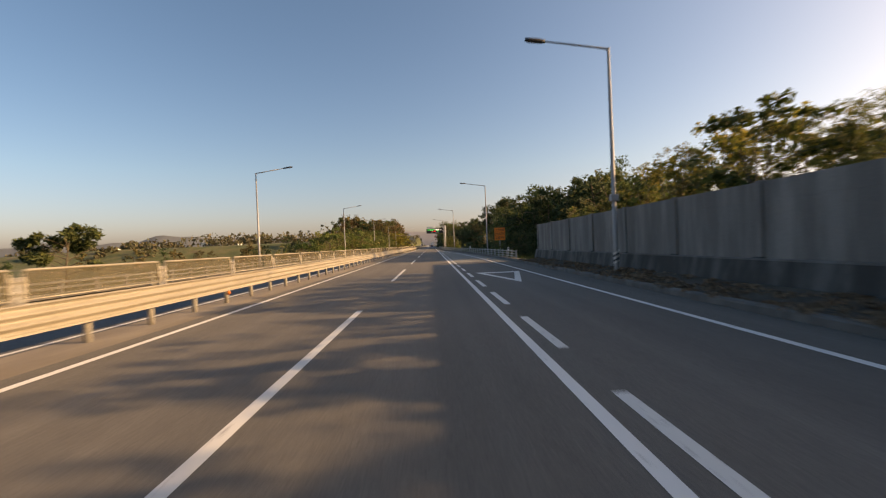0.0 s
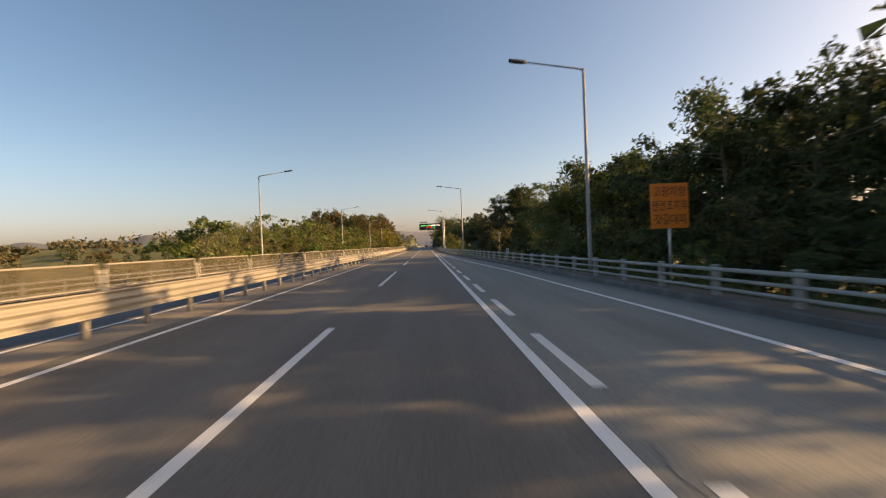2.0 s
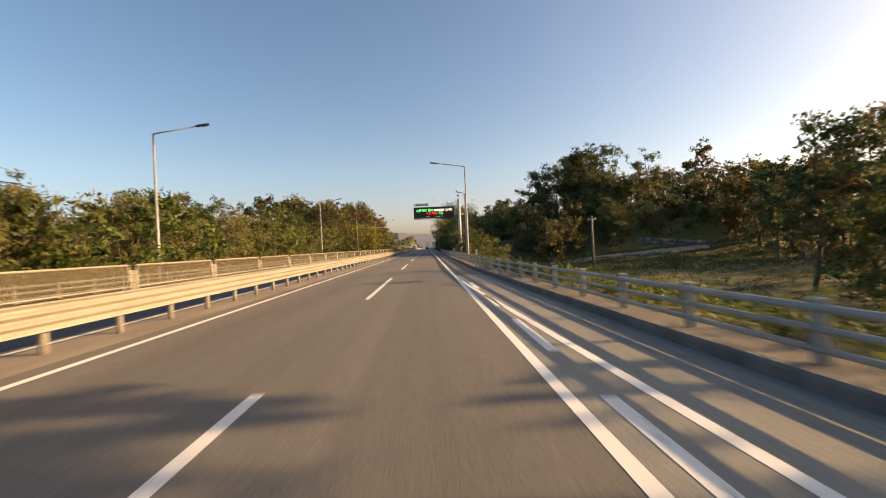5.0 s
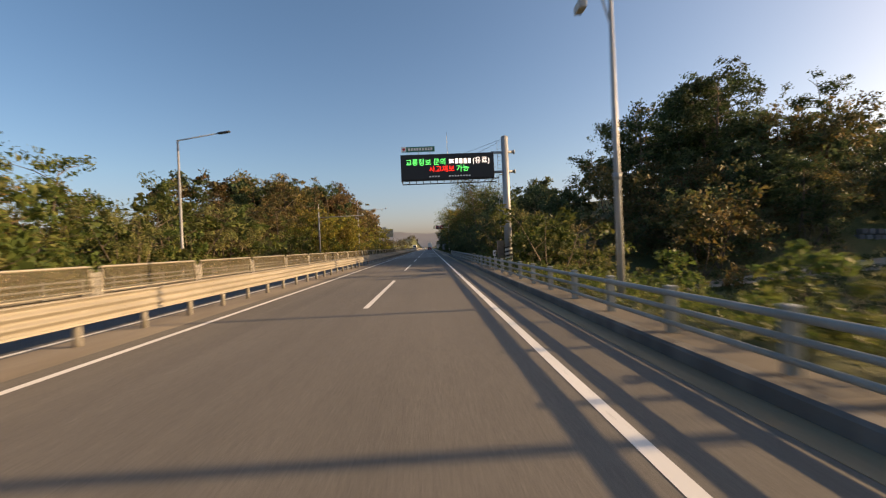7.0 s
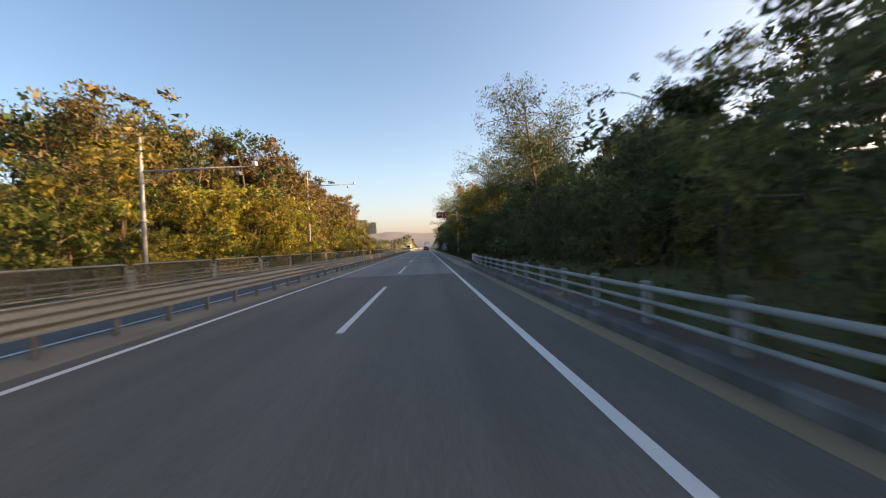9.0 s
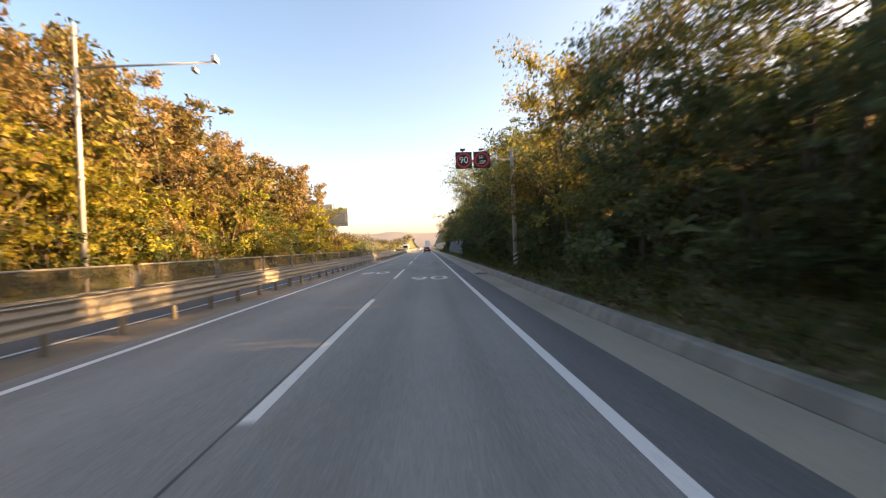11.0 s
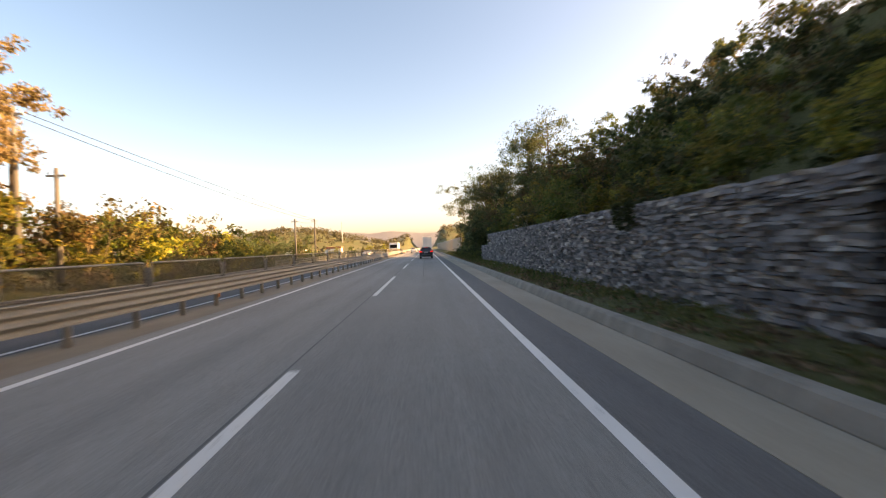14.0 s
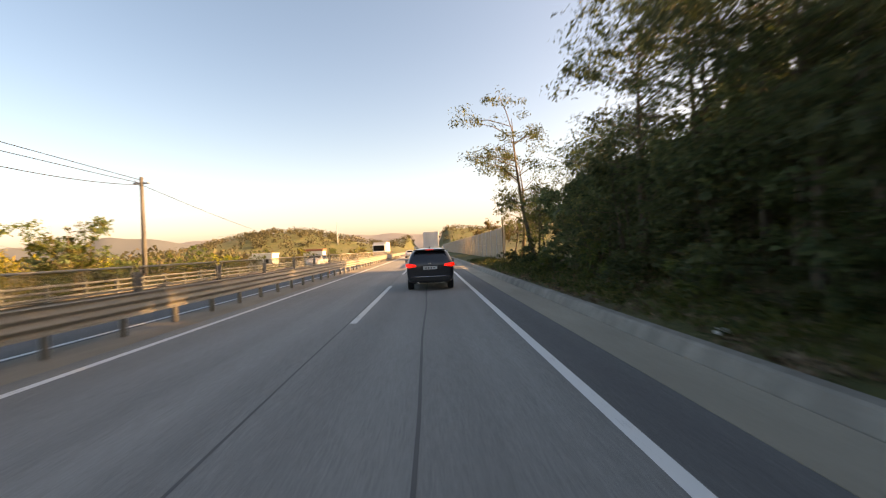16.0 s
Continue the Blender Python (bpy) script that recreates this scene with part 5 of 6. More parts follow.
scatter(["shrub", "darkshrub", "thicket"], 22, 9.5, 14, 350, 368, 1.6, 3.0, W6)
# further back row, added as a sun block
scatter(["undergrowth", "far"], 16, 17, 26, 360, 386, 5.0, 6.5, W6)
scatter(["mid", "farbrown", "far"], 24, 12, 40, 390, 560, 4.0, 7.0, W6)
# left: pine, scrub and the wooded rise
W7 = "scrub beyond the far carriageway"
W8 = "trees of the wooded rise on the left"
plant("pine", -26.7, 35.0, 9.9, W7)
plant("gold", -18.6, 323.0, 15.0, W8)
plant("gold", -18.9, 327.3, 14.0, W8)
scatter(["feather", "shrub"], 10, -24, -32, 60, 92, 3.4, 5.0, W7)
scatter(["feather", "shrub", "feather"], 28, -17.0, -22, 84, 128, 5.2, 6.8, W7)
scatter(["feather", "shrub", "feather"], 38, -17.0, -22, 126, 200, 4.8, 6.8, W7)
scatter(["feather", "feather", "brown"], 14, -19, -24, 122, 166, 6.4, 8.0, W7)
scatter(["far", "farbrown"], 26, -36, -100, 96, 250, 4.5, 7.0, W7)
scatter(["mid", "feather", "brown"], 10, -23, -34, 100, 136, 4.2, 5.6, W7)
scatter(["mid", "farbrown"], 18, -23, -34, 136, 212, 6.5, 9.0, W7)
scatter(["mid", "thin", "brown"], 14, -18, -26, 184, 222, 7.8, 9.8, W7)
scatter(["yellow", "shrub", "yellow", "darkshrub"], 40, -16.4, -18.6, 212, 332, 2.6, 4.4, W8)
scatter(["vine", "vine", "mid"], 42, -17.6, -20.0, 216, 324, 5.5, 8.6, W8)
scatter(["thicket"], 9, -16.8, -18.4, 250, 300, 3.0, 4.6, W8)
scatter(["vine"], 15, -16.9, -18.6, 232, 266, 6.6, 8.4, W8)
scatter(["brown", "dark", "brown"], 14, -20, -30, 226, 252, 12.5, 15.5, W8)
scatter(["gold", "gold", "brown"], 40, -18.5, -23, 244, 322, 13.0, 16.5, W8)
scatter(["farbrown"], 20, -24, -34, 246, 320, 11.5, 14.0, W8)
scatter(["shrub", "feather", "feather"], 34, -16.2, -18.6, 78, 206, 3.4, 5.0, W7)
scatter(["dark", "brown"], 5, -25, -31, 146, 168, 9.0, 11.0, W7)
scatter(["far", "farbrown", "farbrown"], 16, -28, -48, 230, 266, 11.0, 13.5, W8)
scatter(["mid", "brown", "dark"], 12, -20, -26, 168, 226, 7.8, 9.6, W7)
scatter(["mid", "brown"], 9, -19, -24, 138, 172, 7.4, 9.0, W7)
W9 = "hedge and scrub beside the open fields"
scatter(["vine", "shrub", "rust", "yellow"], 26, -16.8, -21, 327, 352, 3.6, 4.6, W9)
scatter(["thicket", "shrub", "thicket"], 18, -16.8, -21, 350, 366, 2.8, 3.7, W9)
scatter(["shrub", "yellow", "mid"], 20, -21, -34, 330, 372, 3.0, 4.2, W9)
scatter(["shrub", "yellow"], 16, -17.5, -34, 368, 410, 1.4, 2.0, W9)
plant("thicket", -17.4, 375.2, 4.4, W9)
plant("feather", -16.9, 374.6, 4.2, W9)
plant("shrub", -17.2, 374.0, 3.0, W9)
plant("shrub", -18.6, 376.5, 3.2, W9)
plant("airy", 9.8, 383.0, 11.5, W6)
plant("airy", 10.5, 391.0, 10.0, W6)
plant("yellowtree", 8.5, 256.5, 10.0, W4)
scatter(["shrub", "yellow", "farbrown"], 46, -18, -70, 392, 620, 2.4, 4.6, W9)


scatter(["darkshrub", "rust", "undergrowth"], 14, 18, 27, 314, 346, 2.0, 3.0, W5)


# ---- far woods and hills ----
def far_woods():
    rng = np.random.default_rng(3)
    cs, rs = [], []
    for hx, hy, hr, n in ((-190, 950, 150, 420), (-420, 1150, 240, 260), (60, 1250, 170, 240), (300, 900, 220, 160), (150, 560, 110, 140), (-120, 560, 60, 60), (-260, 700, 120, 120), (-240, 380, 80, 60), (-400, 520, 110, 90), (-180, 250, 30, 14), (-520, 420, 120, 70), (-170, 320, 90, 90), (-330, 420, 120, 110), (-110, 300, 40, 30)):
        for i in range(n):
            x, y = hx + rng.normal() * hr * 0.55, hy + rng.normal() * hr * 0.5
            if abs(x) < 26:
                continue
            h = rng.uniform(4, 9) * (0.6 if x < -150 and y < 600 else 1)
            cs.append((x, y, height(x, y) + h * 0.5))
            rs.append((h * 0.8, h * 0.8, h * 0.6))
    v, q = blade_cloud(rng, cs, rs, 76000, 1.9, 0.1, 0.7)
    ob = part("far_woods", crown_mesh("far_woods", v, q, M["leaf_far"]), None)
    tagged(ob, "distant autumn woods on low hills", "woods", kind="stuff")


far_woods()


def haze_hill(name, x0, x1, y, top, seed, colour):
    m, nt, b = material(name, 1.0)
    # distance haze is painted into the ridge's flat base colour
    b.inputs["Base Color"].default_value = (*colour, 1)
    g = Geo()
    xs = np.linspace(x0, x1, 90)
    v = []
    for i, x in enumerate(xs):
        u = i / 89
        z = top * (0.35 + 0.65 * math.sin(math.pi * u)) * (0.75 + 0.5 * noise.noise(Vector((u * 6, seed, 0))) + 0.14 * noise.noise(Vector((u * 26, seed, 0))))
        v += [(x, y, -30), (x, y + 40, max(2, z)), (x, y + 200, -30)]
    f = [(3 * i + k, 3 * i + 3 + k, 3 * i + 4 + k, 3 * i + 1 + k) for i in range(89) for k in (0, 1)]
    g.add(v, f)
    return tagged(part(name, g, m, smooth=True), "ridge of distant hills with blue haze painted into its colour", "hills", kind="structure")


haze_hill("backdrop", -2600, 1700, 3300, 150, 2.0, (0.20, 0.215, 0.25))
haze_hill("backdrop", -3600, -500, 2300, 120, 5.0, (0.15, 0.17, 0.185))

# ---- grass along the verge ----
def verge_grass():
    rng = np.random.default_rng(8)
    cs, rs = [], []
    for i in range(5200):
        y = rng.uniform(36, 400)
        k = kerb_x(y)
        if y < 224:
            x = k + 1.15 + abs(rng.normal()) * 1.6
        elif 296 < y < 351:
            x = rng.uniform(k + 0.62, 7.55)
        else:
            x = k + 0.65 + abs(rng.normal()) * 1.3
        s = rng.uniform(0.06, 0.20)
        cs.append((x, y, height(x, y) + s * 0.6))
        rs.append((s * 1.2, s * 1.2, s))
    for i in range(1300):
        y = rng.uniform(20, 400)
        x = -14.7 - abs(rng.normal()) * 1.2
        s = rng.uniform(0.15, 0.4)
        cs.append((x, y, height(x, y) + s * 0.6))
        rs.append((s * 1.2, s * 1.2, s))
    v, q = blade_cloud(rng, cs, rs, 42000, 0.22, -1.2, 0.16)
    tagged(part("verge_grass", crown_mesh("verge_grass", v, q, M["grass"]), None), "tufts of green and straw-coloured verge grass and weeds", "grass", kind="stuff")


verge_grass()


def low_cover(name, label, category, spots, seed, count, size, droop, narrow, mat):
    """Low plants or litter: tufts at spots (x, y, radius, height)."""
    rng = np.random.default_rng(seed)
    cs = [(x, y, height(x, y) + h * 0.5) for x, y, r, h in spots]
    rs = [(r, r, h * 0.6) for x, y, r, h in spots]
    v, q = blade_cloud(rng, cs, rs, count, size, droop, narrow)
    tagged(part(name, crown_mesh(name, v, q, mat), None), label, category, kind="stuff")


spot_rng = np.random.default_rng(31)
U = spot_rng.uniform
low_cover("roadside_weeds", "sunlit yellow-green weeds behind the railing", "weeds",
          [(kerb_x(y) + 1.35 + abs(spot_rng.normal()) * 2.2, y, U(0.2, 0.5), U(0.25, 0.8)) for y in U(96, 190, 700)], 32, 26000, 0.15, -0.6, 0.4, M["leaf_mid"])
low_cover("leaf_litter", "fallen brown leaves and twigs on the shaded verge", "leaf litter",
          [(kerb_x(y) + 0.75 + abs(spot_rng.normal()) * 1.6, y, U(0.2, 0.6), 0.05) for y in U(224, 395, 1700)], 33, 34000, 0.12, 0.2, 0.6, M["leaf_litter"])
low_cover("verge_weeds", "low dark green weeds at the edge of the wood", "weeds",
          [(kerb_x(y) + 0.9 + abs(spot_rng.normal()) * 1.3, y, U(0.15, 0.4), U(0.15, 0.5)) for y in list(U(224, 300, 420)) + list(U(350, 396, 320))], 34, 22000, 0.13, -0.5, 0.4, M["leaf_mid"])
rows = []
for k in range(15):
    yy = 156.0 + 1.9 * k
    for x in np.arange(15.0, 60.0, 0.55):
        if spot_rng.random() < 0.88:
            rows.append((x, yy + 0.12 * x * 0.3 + U(-0.12, 0.12), 0.34, U(0.25, 0.5)))
low_cover("crop_rows", "rows of low green field crops", "crops", rows, 35, 26000, 0.22, -0.4, 0.5, M["leaf_shade"])
low_cover("meadow_grass", "rough grass and dry weeds on the slopes round the field", "grass",
          [(U(12, 70), U(112, 200), U(0.4, 1.0), U(0.2, 0.5)) for i in range(2200)], 36, 30000, 0.3, -0.8, 0.25, M["grass"])


# ---- vehicles ----
M["car_dark"] = plain("dark_blue_paint", (0.018, 0.022, 0.03), 0.28, 0.3, coat=0.8)
M["car_white"] = plain("white_paint", (0.72, 0.72, 0.71), 0.35, coat=0.6)
M["car_glass"] = plain("tinted_glass", (0.01, 0.011, 0.013), 0.06)
M["tyre"] = plain("tyre_rubber", (0.018, 0.018, 0.018), 0.85)
M["rim"] = plain("alloy_rim", (0.35, 0.35, 0.36), 0.35, 0.8)
M["chrome"] = plain("chrome_trim", (0.55, 0.55, 0.56), 0.2, 0.9)
M["tail_lit"] = plain("lit_tail_lamp", (0.62, 0.012, 0.01), 0.25, glow=0.55)
M["tail_off"] = plain("red_lamp_lens", (0.25, 0.012, 0.012), 0.25)
M["plate"] = plain("plate_white", (0.70, 0.72, 0.72), 0.5)


def loft(sections):
    """Body from cross-sections: (y, [(x, z), ...]) from sill to roof middle, mirrored."""
    g = Geo()
    rows = []
    for y, half in sections:
        rows.append([(x, y, z) for x, z in half] + [(-x, y, z) for x, z in reversed(half) if x > 0])
    n = len(rows[0])
    f = [(i * n + k, i * n + (k + 1) % n, (i + 1) * n + (k + 1) % n, (i + 1) * n + k) for i in range(len(rows) - 1) for k in range(n)]
    f += [tuple(range(n)), tuple((len(rows) - 1) * n + k for k in range(n))]
    return g.add([p for r0 in rows for p in r0], f)


def wheels(car, tracks, axles, radius, width):
    for ax in axles:
        for sx in tracks:
            w = part("wheel", Geo().tube([(sx - width / 2, ax, radius), (sx - width / 2 + 0.03, ax, radius), (sx + width / 2 - 0.03, ax, radius), (sx + width / 2, ax, radius)], [radius * 0.93, radius, radius, radius * 0.93], 24), M["tyre"], car, "black tyre")
            e = sx + math.copysign(width / 2, sx)
            part("rim", Geo().tube([(e - 0.02, ax, radius), (e + math.copysign(0.012, sx), ax, radius)], [radius * 0.66, radius * 0.6], 16), M["rim"], w)


def suv():
    """Rear at y = 0, nose ahead along +y."""
    car = thing("suv", "dark blue sport utility car with lit red tail lamps", "car", (1.84, 367.3, 0.0))
    S = []
    #        sill         flank       shoulder     belt         window     cant rail     roof edge   roof mid
    S.append((0.00, [(0.60, 0.42), (0.80, 0.46), (0.87, 0.62), (0.885, 0.90), (0.86, 1.00), (0.80, 1.06), (0.45, 1.09), (0.0, 1.10)]))
    S.append((0.10, [(0.66, 0.32), (0.87, 0.38), (0.925, 0.62), (0.93, 0.93), (0.885, 1.08), (0.80, 1.22), (0.45, 1.26), (0.0, 1.27)]))
    S.append((0.32, [(0.70, 0.28), (0.90, 0.34), (0.94, 0.64), (0.94, 0.97), (0.87, 1.18), (0.72, 1.54), (0.45, 1.60), (0.0, 1.615)]))
    S.append((0.55, [(0.72, 0.26), (0.91, 0.32), (0.945, 0.64), (0.942, 1.00), (0.85, 1.30), (0.69, 1.60), (0.45, 1.655), (0.0, 1.67)]))
    S.append((1.40, [(0.72, 0.24), (0.92, 0.30), (0.945, 0.64), (0.94, 1.00), (0.84, 1.32), (0.68, 1.64), (0.45, 1.69), (0.0, 1.70)]))
    S.append((2.40, [(0.72, 0.24), (0.92, 0.30), (0.945, 0.62), (0.94, 0.99), (0.83, 1.32), (0.67, 1.63), (0.45, 1.68), (0.0, 1.69)]))
    S.append((3.00, [(0.72, 0.24), (0.92, 0.30), (0.94, 0.62), (0.935, 0.98), (0.81, 1.24), (0.66, 1.48), (0.45, 1.52), (0.0, 1.53)]))
    S.append((3.55, [(0.72, 0.24), (0.91, 0.30), (0.93, 0.62), (0.90, 0.95), (0.80, 1.05), (0.66, 1.10), (0.45, 1.12), (0.0, 1.13)]))
    S.append((4.45, [(0.68, 0.26), (0.86, 0.32), (0.88, 0.60), (0.84, 0.86), (0.72, 0.94), (0.60, 0.97), (0.40, 0.99), (0.0, 1.00)]))
    S.append((4.72, [(0.55, 0.34), (0.70, 0.40), (0.74, 0.58), (0.70, 0.74), (0.60, 0.80), (0.50, 0.82), (0.35, 0.83), (0.0, 0.84)]))
    body = part("body", loft(S), M["car_dark"], car, smooth=True)
    sub = body.modifiers.new("soft", "SUBSURF")
    sub.levels = sub.render_levels = 2
    g = Geo().add([(-0.70, 0.055, 1.13), (0.70, 0.055, 1.13), (0.60, 0.30, 1.55), (-0.60, 0.30, 1.55), (-0.70, 0.085, 1.13), (0.70, 0.085, 1.13), (0.60, 0.33, 1.55), (-0.60, 0.33, 1.55)], [(0, 1, 2, 3), (4, 7, 6, 5), (0, 4, 5, 1), (1, 5, 6, 2), (2, 6, 7, 3), (3, 7, 4, 0)])
    part("rear_window", g, M["car_glass"], car, "dark tinted rear window")
    part("spoiler", Geo().box(-0.64, 0.64, 0.16, 0.42, 1.585, 1.625, 0.015), M["car_dark"], car)
    part("brake_strip", Geo().box(-0.16, 0.16, 0.150, 0.162, 1.595, 1.615), M["tail_lit"], car)
    part("wiper", Geo().tube([(0.0, 0.05, 1.145), (0.42, 0.09, 1.19)], 0.012, 5), M["black"], car)
    for sx in (-1, 1):
        lamp = Geo().add([(sx * 0.54, 0.005, 0.955), (sx * 0.84, -0.005, 0.92), (sx * 0.935, 0.20, 0.96), (sx * 0.935, 0.24, 1.07), (sx * 0.85, 0.01, 1.09), (sx * 0.58, 0.02, 1.04)], [(0, 1, 4, 5), (1, 2, 3, 4)])
        m = lamp.mesh("tail_lamp", M["tail_lit"])
        t = part("tail_lamp", m, None, car, "glowing red tail lamp")
        sol = t.modifiers.new("thick", "SOLIDIFY")
        sol.thickness, sol.offset = 0.04, 1.0
        part("reflector", Geo().box(sx * 0.72 - 0.07, sx * 0.72 + 0.07, 0.035, 0.055, 0.60, 0.66, 0.008), M["tail_off"], car, "red bumper reflector")
        mir = part("mirror", Geo().box(sx * 1.03 - 0.10, sx * 1.03 + 0.10, 2.92, 3.08, 1.02, 1.18, 0.04), M["car_dark"], car)
        part("mirror_glass", Geo().box(sx * 1.03 - 0.08, sx * 1.03 + 0.08, 2.912, 2.922, 1.04, 1.16), M["chrome"], mir)
        part("roof_rail", Geo().tube([(sx * 0.60, 0.6, 1.66), (sx * 0.59, 0.75, 1.72), (sx * 0.58, 2.5, 1.72), (sx * 0.58, 2.7, 1.66)], 0.02, 6), M["chrome"], car)
        part("side_window", Geo().add([(sx * 0.93, 0.75, 1.08), (sx * 0.93, 3.1, 1.06), (sx * 0.70, 2.6, 1.56), (sx * 0.72, 0.95, 1.56)], [(0, 1, 2, 3)]), M["car_glass"], car)
        part("exhaust", Geo().tube([(sx * 0.5, 0.02, 0.36), (sx * 0.5, 0.3, 0.36)], 0.045, 10), M["chrome"], car)
    part("bumper", Geo().box(-0.78, 0.78, -0.035, 0.16, 0.36, 0.56, 0.04), M["black"], car, "black lower bumper")
    part("bumper_trim", Geo().box(-0.62, 0.62, -0.045, 0.0, 0.55, 0.575, 0.008), M["chrome"], car, "thin bright bumper trim")
    part("plate_recess", Geo().box(-0.40, 0.40, -0.006, 0.02, 0.80, 1.00, 0.01), M["black"], car)
    pl = part("number_plate", Geo().box(-0.27, 0.27, -0.022, -0.008, 0.84, 0.96, 0.006), M["plate"], car, "white number plate")
    for i in range(7):
        part("plate_bar", Geo().box(-0.22 + i * 0.064, -0.18 + i * 0.064, -0.026, -0.022, 0.87, 0.93), M["dark"], pl, "plain dark bar")
    part("badge", Geo().box(-0.06, 0.06, -0.004, 0.02, 1.055, 1.085, 0.006), M["chrome"], car, "small bright badge")
    part("antenna", Geo().box(-0.02, 0.02, 0.75, 0.95, 1.66, 1.74, 0.008), M["car_dark"], car)
    wheels(car, (-0.81, 0.81), (0.95, 3.75), 0.36, 0.24)


suv()


def box_truck(x, y, name, label, flip=1, high=4.35, cabcol="car_white"):
    t = thing(name, label, "truck", (x, y, 0.0), 0 if flip > 0 else 180)
    M.setdefault("truck_box", surface("ribbed_white_box", (0.50, 0.49, 0.47), (0.66, 0.65, 0.62), 0.6, 0.1, coarse=1.0, stretch=(1, 1, 0.2)))
    part("cargo_box", Geo().box(-1.24, 1.24, 0, 8.4, 1.05, high, 0.03), M["truck_box"], t, "pale grey cargo box")
    for sx in (-1, 1):
        d = part("rear_door", Geo().box(min(sx * 0.02, sx * 1.18), max(sx * 0.02, sx * 1.18), -0.05, 0.0, 1.15, high - 0.1, 0.01), M["truck_box"], t, "pale rear door with upright ribs")
        for k in range(5):
            xx = sx * (0.14 + 0.22 * k)
            part("rib", Geo().box(xx - 0.025, xx + 0.025, -0.075, -0.045, 1.2, high - 0.15, 0.008), M["truck_box"], d)
        part("lock_bar", Geo().tube([(sx * 0.32, -0.09, 1.1), (sx * 0.32, -0.09, high - 0.1)], 0.02, 6), M["zinc"], d)
        part("tail_lamp", Geo().box(sx * 1.0 - 0.16, sx * 1.0 + 0.16, -0.02, 0.05, 0.78, 0.90, 0.01), M["tail_off"], t, "red tail lamp")
        part("mud_flap", Geo().box(sx * 0.9 - 0.28, sx * 0.9 + 0.28, 0.6, 0.62, 0.25, 0.85), M["black"], t)
    part("bumper", Geo().box(-1.15, 1.15, 0.0, 0.12, 0.48, 0.62, 0.02), M["zinc"], t)
    part("chassis", Geo().box(-0.45, 0.45, 0.1, 10.2, 0.62, 1.05), M["black"], t)
    cab = part("cab", Geo().box(-1.2, 1.2, 8.7, 10.6, 0.55, 2.95, 0.12), M[cabcol], t, "painted cab")
    part("windscreen", Geo().box(-1.05, 1.05, 10.58, 10.63, 1.65, 2.65, 0.02), M["car_glass"], cab)
    wheels(t, (-1.0, 1.0), (1.6, 2.7, 9.4), 0.5, 0.3)


box_truck(2.25, 421.0, "box_truck", "pale box truck seen from behind on the lane")
box_truck(-7.6, 446.0, "cargo_truck", "white truck on the far carriageway with its cab forward", -1, 3.3)


def sedan(x, y, label, col, turn=0):
    car = thing("passenger_car", label, "car", (x, y, 0.0), turn)
    S = [(0.0, [(0.6, 0.40), (0.78, 0.44), (0.84, 0.66), (0.82, 0.86), (0.74, 0.92), (0.60, 0.95), (0.0, 0.96)]),
         (0.25, [(0.68, 0.28), (0.88, 0.34), (0.91, 0.66), (0.90, 0.93), (0.82, 1.05), (0.62, 1.10), (0.0, 1.12)]),
         (0.7, [(0.7, 0.24), (0.90, 0.30), (0.92, 0.66), (0.91, 0.97), (0.80, 1.28), (0.60, 1.46), (0.0, 1.52)]),
         (2.3, [(0.7, 0.22), (0.90, 0.28), (0.92, 0.64), (0.91, 0.97), (0.79, 1.32), (0.60, 1.54), (0.0, 1.58)]),
         (3.3, [(0.7, 0.22), (0.90, 0.28), (0.91, 0.62), (0.88, 0.92), (0.80, 1.00), (0.60, 1.05), (0.0, 1.08)]),
         (4.4, [(0.6, 0.30), (0.78, 0.36), (0.80, 0.58), (0.76, 0.76), (0.68, 0.82), (0.50, 0.84), (0.0, 0.86)])]
    b = part("body", loft(S), M[col], car, smooth=True)
    sub = b.modifiers.new("soft", "SUBSURF")
    sub.levels = sub.render_levels = 2
    part("rear_window", Geo().add([(-0.62, 0.20, 1.10), (0.62, 0.20, 1.10), (0.50, 0.50, 1.44), (-0.50, 0.50, 1.44)], [(0, 1, 2, 3)]), M["car_glass"], car, "dark rear window")
    part("windscreen", Geo().add([(-0.68, 3.28, 1.08), (0.68, 3.28, 1.08), (0.55, 2.55, 1.52), (-0.55, 2.55, 1.52)], [(0, 1, 2, 3)]), M["car_glass"], car, "dark windscreen")
    for sx in (-1, 1):
        part("tail_lamp", Geo().box(sx * 0.72 - 0.12, sx * 0.72 + 0.12, -0.015, 0.05, 0.78, 0.90, 0.015), M["tail_off"], car, "red tail lamp")
        part("side_window", Geo().add([(sx * 0.915, 0.8, 1.02), (sx * 0.915, 3.0, 1.0), (sx * 0.72, 2.3, 1.46), (sx * 0.74, 0.95, 1.44)], [(0, 1, 2, 3)]), M["car_glass"], car)
    wheels(car, (-0.8, 0.8), (0.85, 3.5), 0.33, 0.22)


sedan(-1.85, 437.0, "white car ahead in the next lane", "car_white")
sedan(-10.6, 402.0, "white car coming the other way on the far carriageway", "car_white", 180)


# ---- far houses ----
M["house_wall"] = plain("white_render", (0.68, 0.66, 0.62), 0.8)
M["house_roof"] = plain("red_roof", (0.34, 0.12, 0.08), 0.8)


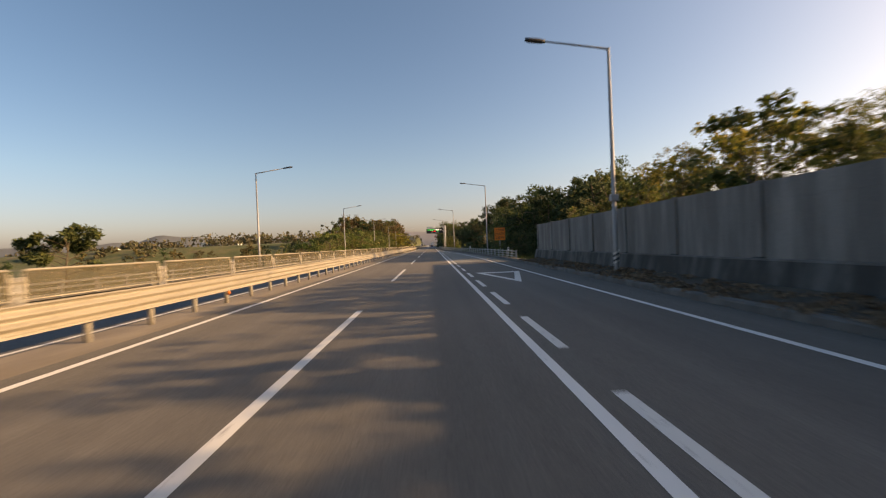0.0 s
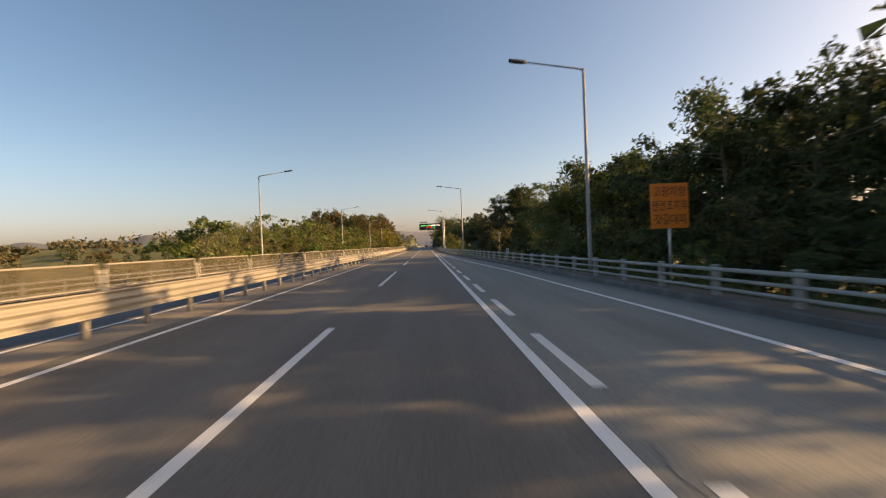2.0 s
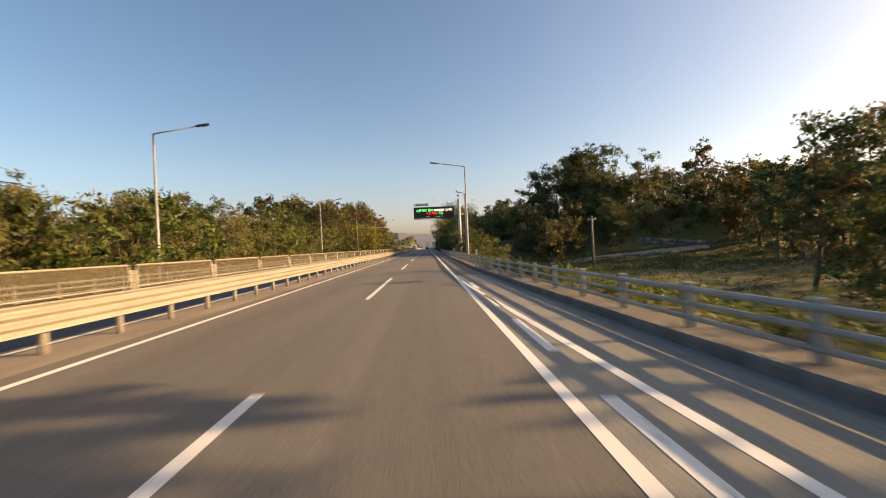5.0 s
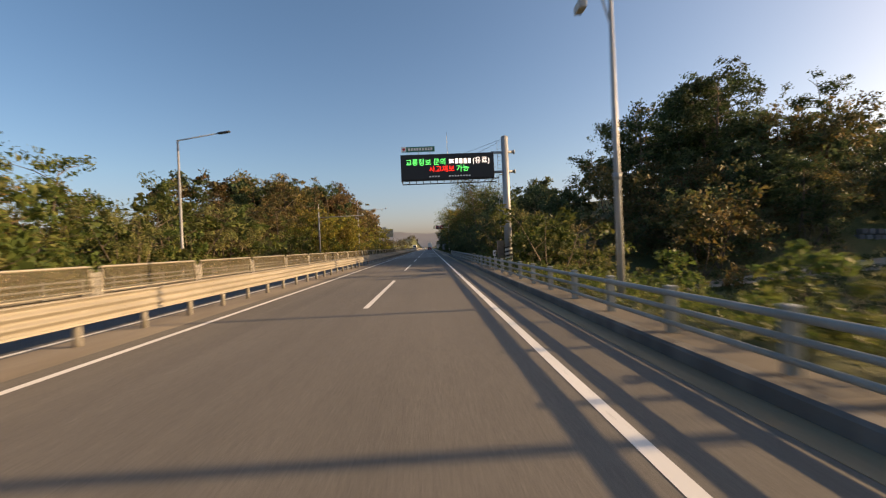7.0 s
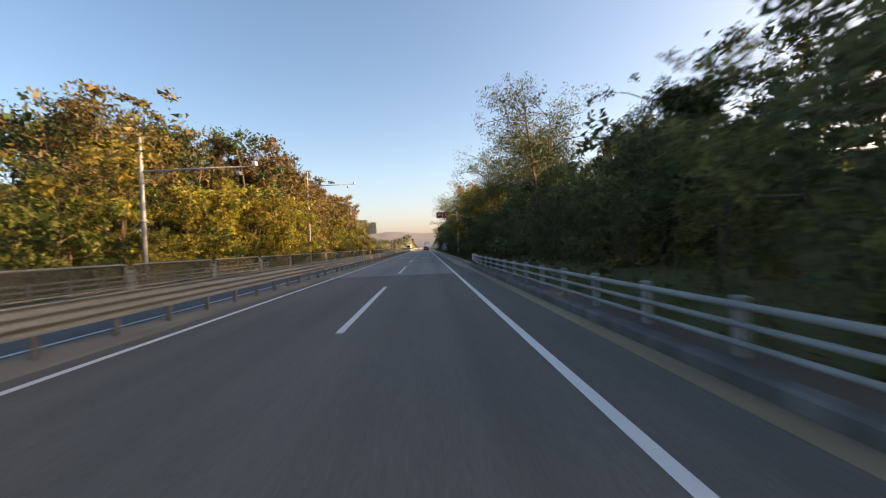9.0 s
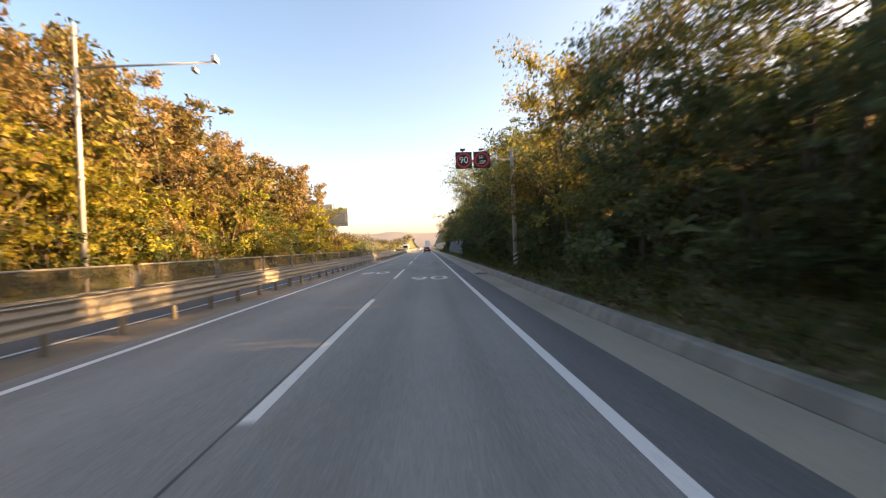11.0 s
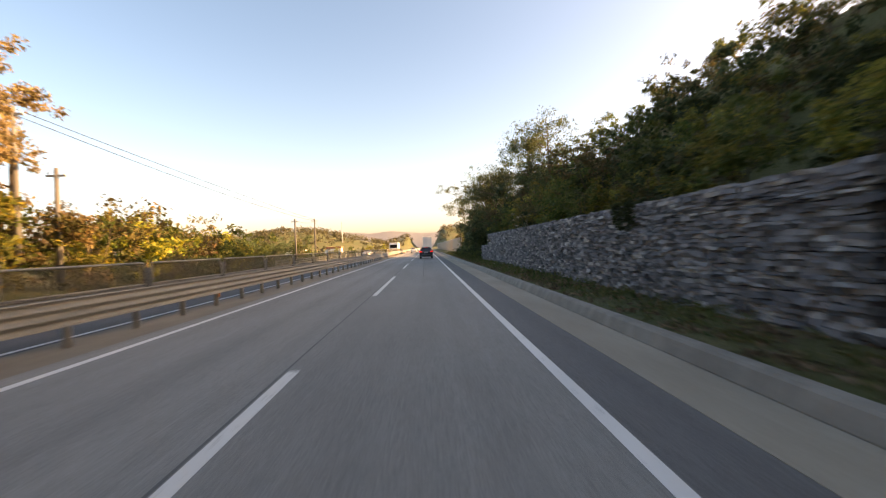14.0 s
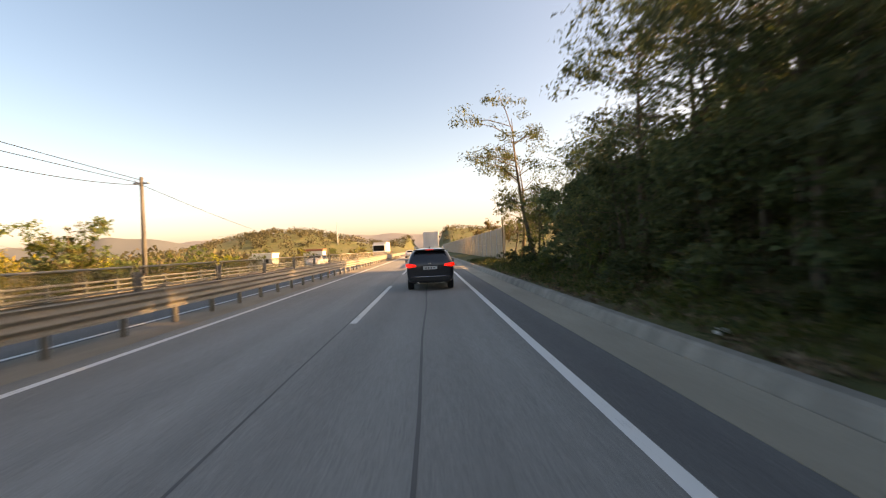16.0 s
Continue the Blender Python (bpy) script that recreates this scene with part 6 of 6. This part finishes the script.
def house(x, y, w, d, h, label, storeys, roof="flat"):
    z = height(x, y) - 0.3
    b = thing("apartment_building" if storeys > 3 else "house", label, "building", (x, y, z))
    part("wall", Geo().box(-w / 2, w / 2, -d / 2, d / 2, 0, h), M["house_wall"], b)
    part("roof", Geo().box(-w / 2 - 0.3, w / 2 + 0.3, -d / 2 - 0.3, d / 2 + 0.3, h, h + (0.5 if roof == "flat" else 0.9), 0.1), M["house_wall"] if roof == "flat" else M["house_roof"], b)
    for s in range(storeys):
        for k in range(max(2, int(w / 4))):
            xx = -w / 2 + (k + 0.5) * w / max(2, int(w / 4))
            zz = (s + 0.5) * h / storeys
            win = part("window", Geo().box(xx - 0.8, xx + 0.8, -d / 2 - 0.05, -d / 2 + 0.05, zz - 0.6, zz + 0.7), M["car_glass"], b)


house(-275, 400, 9, 9, 13, "white apartment block far off in the valley", 5)
house(-150, 330, 26, 10, 6, "low white sheds far off in the valley", 1)
house(-60, 520, 9, 7, 5, "small white house beside the fields", 1)
house(-46, 540, 8, 6, 4.5, "small house with a red roof", 1, "pitched")
mast = thing("mast", "tall thin lattice mast on a distant hill", "mast", (-104, 880, height(-104, 880) - 0.5))
part("shaft", Geo().tube([(0, 0, 0), (0, 0, 38 - height(-104, 880))], [0.7, 0.3], 6), M["steel_grey"], mast)
for i, (lx, ly) in enumerate(((5.98, 301.5), (5.74, 300.5), (7.3, 298.1), (8.2, 360.5), (6.3, 356.4), (6.7, 283.0), (7.0, 338.5))):
    lit = thing("litter", "crumpled white litter lying on the verge", "litter", (lx, ly, max(height(lx, ly), 0.21 if lx < 5.6 else -1) + 0.05))
    part("bag", Geo().box(-0.11, 0.11, -0.08, 0.08, -0.04, 0.06, 0.03), M["sign_white"], lit)
# pale plumes of reed grass above the stone wall
rng5 = np.random.default_rng(21)
cs5, rs5 = [], []
for i in range(26):
    cs5.append((8.6 + rng5.uniform(0, 1.0), 338.2 + rng5.uniform(-1.4, 1.6), 2.75 + rng5.uniform(0.1, 1.2)))
    rs5.append((0.10, 0.22, 0.07))
v5, q5 = blade_cloud(rng5, cs5, rs5, 1500, 0.16, -0.2, 0.3)
reed = thing("reed_grass", "clump of pale plumed reed grass on the wall's edge", "grass clump", (0, 0, 0))
part("plumes", crown_mesh("plumes", v5, q5, M["leaf_pale"]), None, reed)
# orange hose lying in the gutter
hose = thing("hose", "thin orange hose lying along the gutter", "hose")
M["hose"] = plain("orange_hose", (0.48, 0.07, 0.035), 0.6)
pts = [(min(4.98 + 0.088 * (y - 139.9) + 0.03 * math.sin(y * 1.7), kerb_x(y) - 0.03), y, 0.02) for y in np.arange(135.5, 144.0, 0.5)]
pts += [(kerb_x(144.2) + 0.02, 144.2, 0.21), (kerb_x(144.8) + 0.3, 144.8, 0.20), (kerb_x(145.6) + 0.5, 145.6, 0.185)]
part("line", Geo().tube(pts, 0.010, 6), M["hose"], hose)
# low stone terrace behind the crops
terrace = thing("terrace_wall", "low wall of rough pale stones above the field", "wall", kind="structure")
trng = random.Random(9)
for row in range(2):
    for i in range(22):
        x = 40 + 0.62 * i + 0.3 * row
        yy = 186.5 - 0.1 * i
        part("stone", Geo().box(x, x + 0.56, yy - 0.3 + trng.uniform(-0.06, 0.06), yy + 0.3, height(x, yy) - 0.2 + row * 0.5, height(x, yy) + 0.28 + row * 0.5, 0.08), M["stone"], terrace)
setting("field_path", Geo().add([(x, 181.0 + s * 0.9 + 0.08 * (x - 16), height(x, 181.0 + s * 0.9 + 0.08 * (x - 16)) + 0.10) for x in range(16, 54, 2) for s in (-1, 1)], [(2 * i, 2 * i + 2, 2 * i + 3, 2 * i + 1) for i in range(18)]), M["gutter"], "pale trodden dirt path along the edge of the field", "path")
# cast-iron drain grates let into the gutter
for gx, gy in ((4.86, 261.4), (4.86, 301.1)):
    grate = thing("drain_grate", "dark cast-iron drain grate set in the concrete gutter", "drain grate", (gx, gy, 0.006))
    rim = Geo().box(-0.37, 0.37, -0.66, -0.60, -0.02, 0.012).box(-0.37, 0.37, 0.60, 0.66, -0.02, 0.012).box(-0.37, -0.32, -0.60, 0.60, -0.02, 0.012).box(0.32, 0.37, -0.60, 0.60, -0.02, 0.012)
    part("frame", rim, M["dull"], grate)
    # no real hole: a solid plate painted dark as the pit's shade
    part("pit", Geo().box(-0.32, 0.32, -0.60, 0.60, -0.02, 0.002), M["dark"], grate, "dark plate under the bars, coloured as the shade of a pit")
    for k in range(14):
        part("bar", Geo().box(-0.32, 0.32, -0.575 + k * 0.085, -0.535 + k * 0.085, -0.01, 0.010), M["dull"], grate)
marking("shoulder_mark", Geo().add([(3.60, 275.27, Z), (4.36, 275.20, Z), (4.36, 275.34, Z), (3.60, 275.52, Z)], [(0, 1, 2, 3)]), "short white painted tick across the shoulder", "line_worn")
tag = thing("kerb_plate", "small pale number plate fixed on the kerb face", "plate", (5.415, 275.26, 0.12))
part("plate", Geo().box(-0.012, 0.004, -0.14, 0.14, -0.07, 0.08, 0.004), M["sign_white"], tag)
# creeper hanging over the stone wall
vine_rng = np.random.default_rng(44)
vine_c = [(7.62 - 0.05 * vine_rng.random(), 316.2 + 1.3 * vine_rng.random(), 2.68 - 0.75 * vine_rng.random() ** 1.5) for i in range(40)]
vv, vq = blade_cloud(vine_rng, vine_c, [(0.10, 0.16, 0.14)] * 40, 1800, 0.09, 0.8, 0.5)
creeper = thing("creeper", "dark creeper hanging over the top of the stone wall", "creeper", (0, 0, 0))
part("leaves", crown_mesh("leaves", vv, vq, M["leaf_dark"]), None, creeper)
# dry leaves and dirt that have gathered at the foot of the panel wall
heap_rng = np.random.default_rng(52)
heap_c, heap_r = [], []
for i in range(520):
    y, u = heap_rng.uniform(-12, 34), heap_rng.random()
    x0 = kerb_x(y) + 0.05
    x = x0 + (10.2 - x0) * u
    z = 0.05 + 0.25 * max(0.0, (x - x0 - 0.2) / (10.3 - x0 - 0.2)) if u > 0.14 else 0.17
    size = heap_rng.uniform(0.10, 0.36)
    heap_c.append((x, y, z + 0.03))
    heap_r.append((size, size * 1.5, 0.04))
hv, hq = blade_cloud(heap_rng, heap_c, heap_r, 11000, 0.11, 0.2, 0.6)
tagged(part("leaf_drift", crown_mesh("leaf_drift", hv, hq, M["leaf_litter"]), None), "drifts of dry brown leaves along the wall's foot", "leaf litter", kind="stuff")
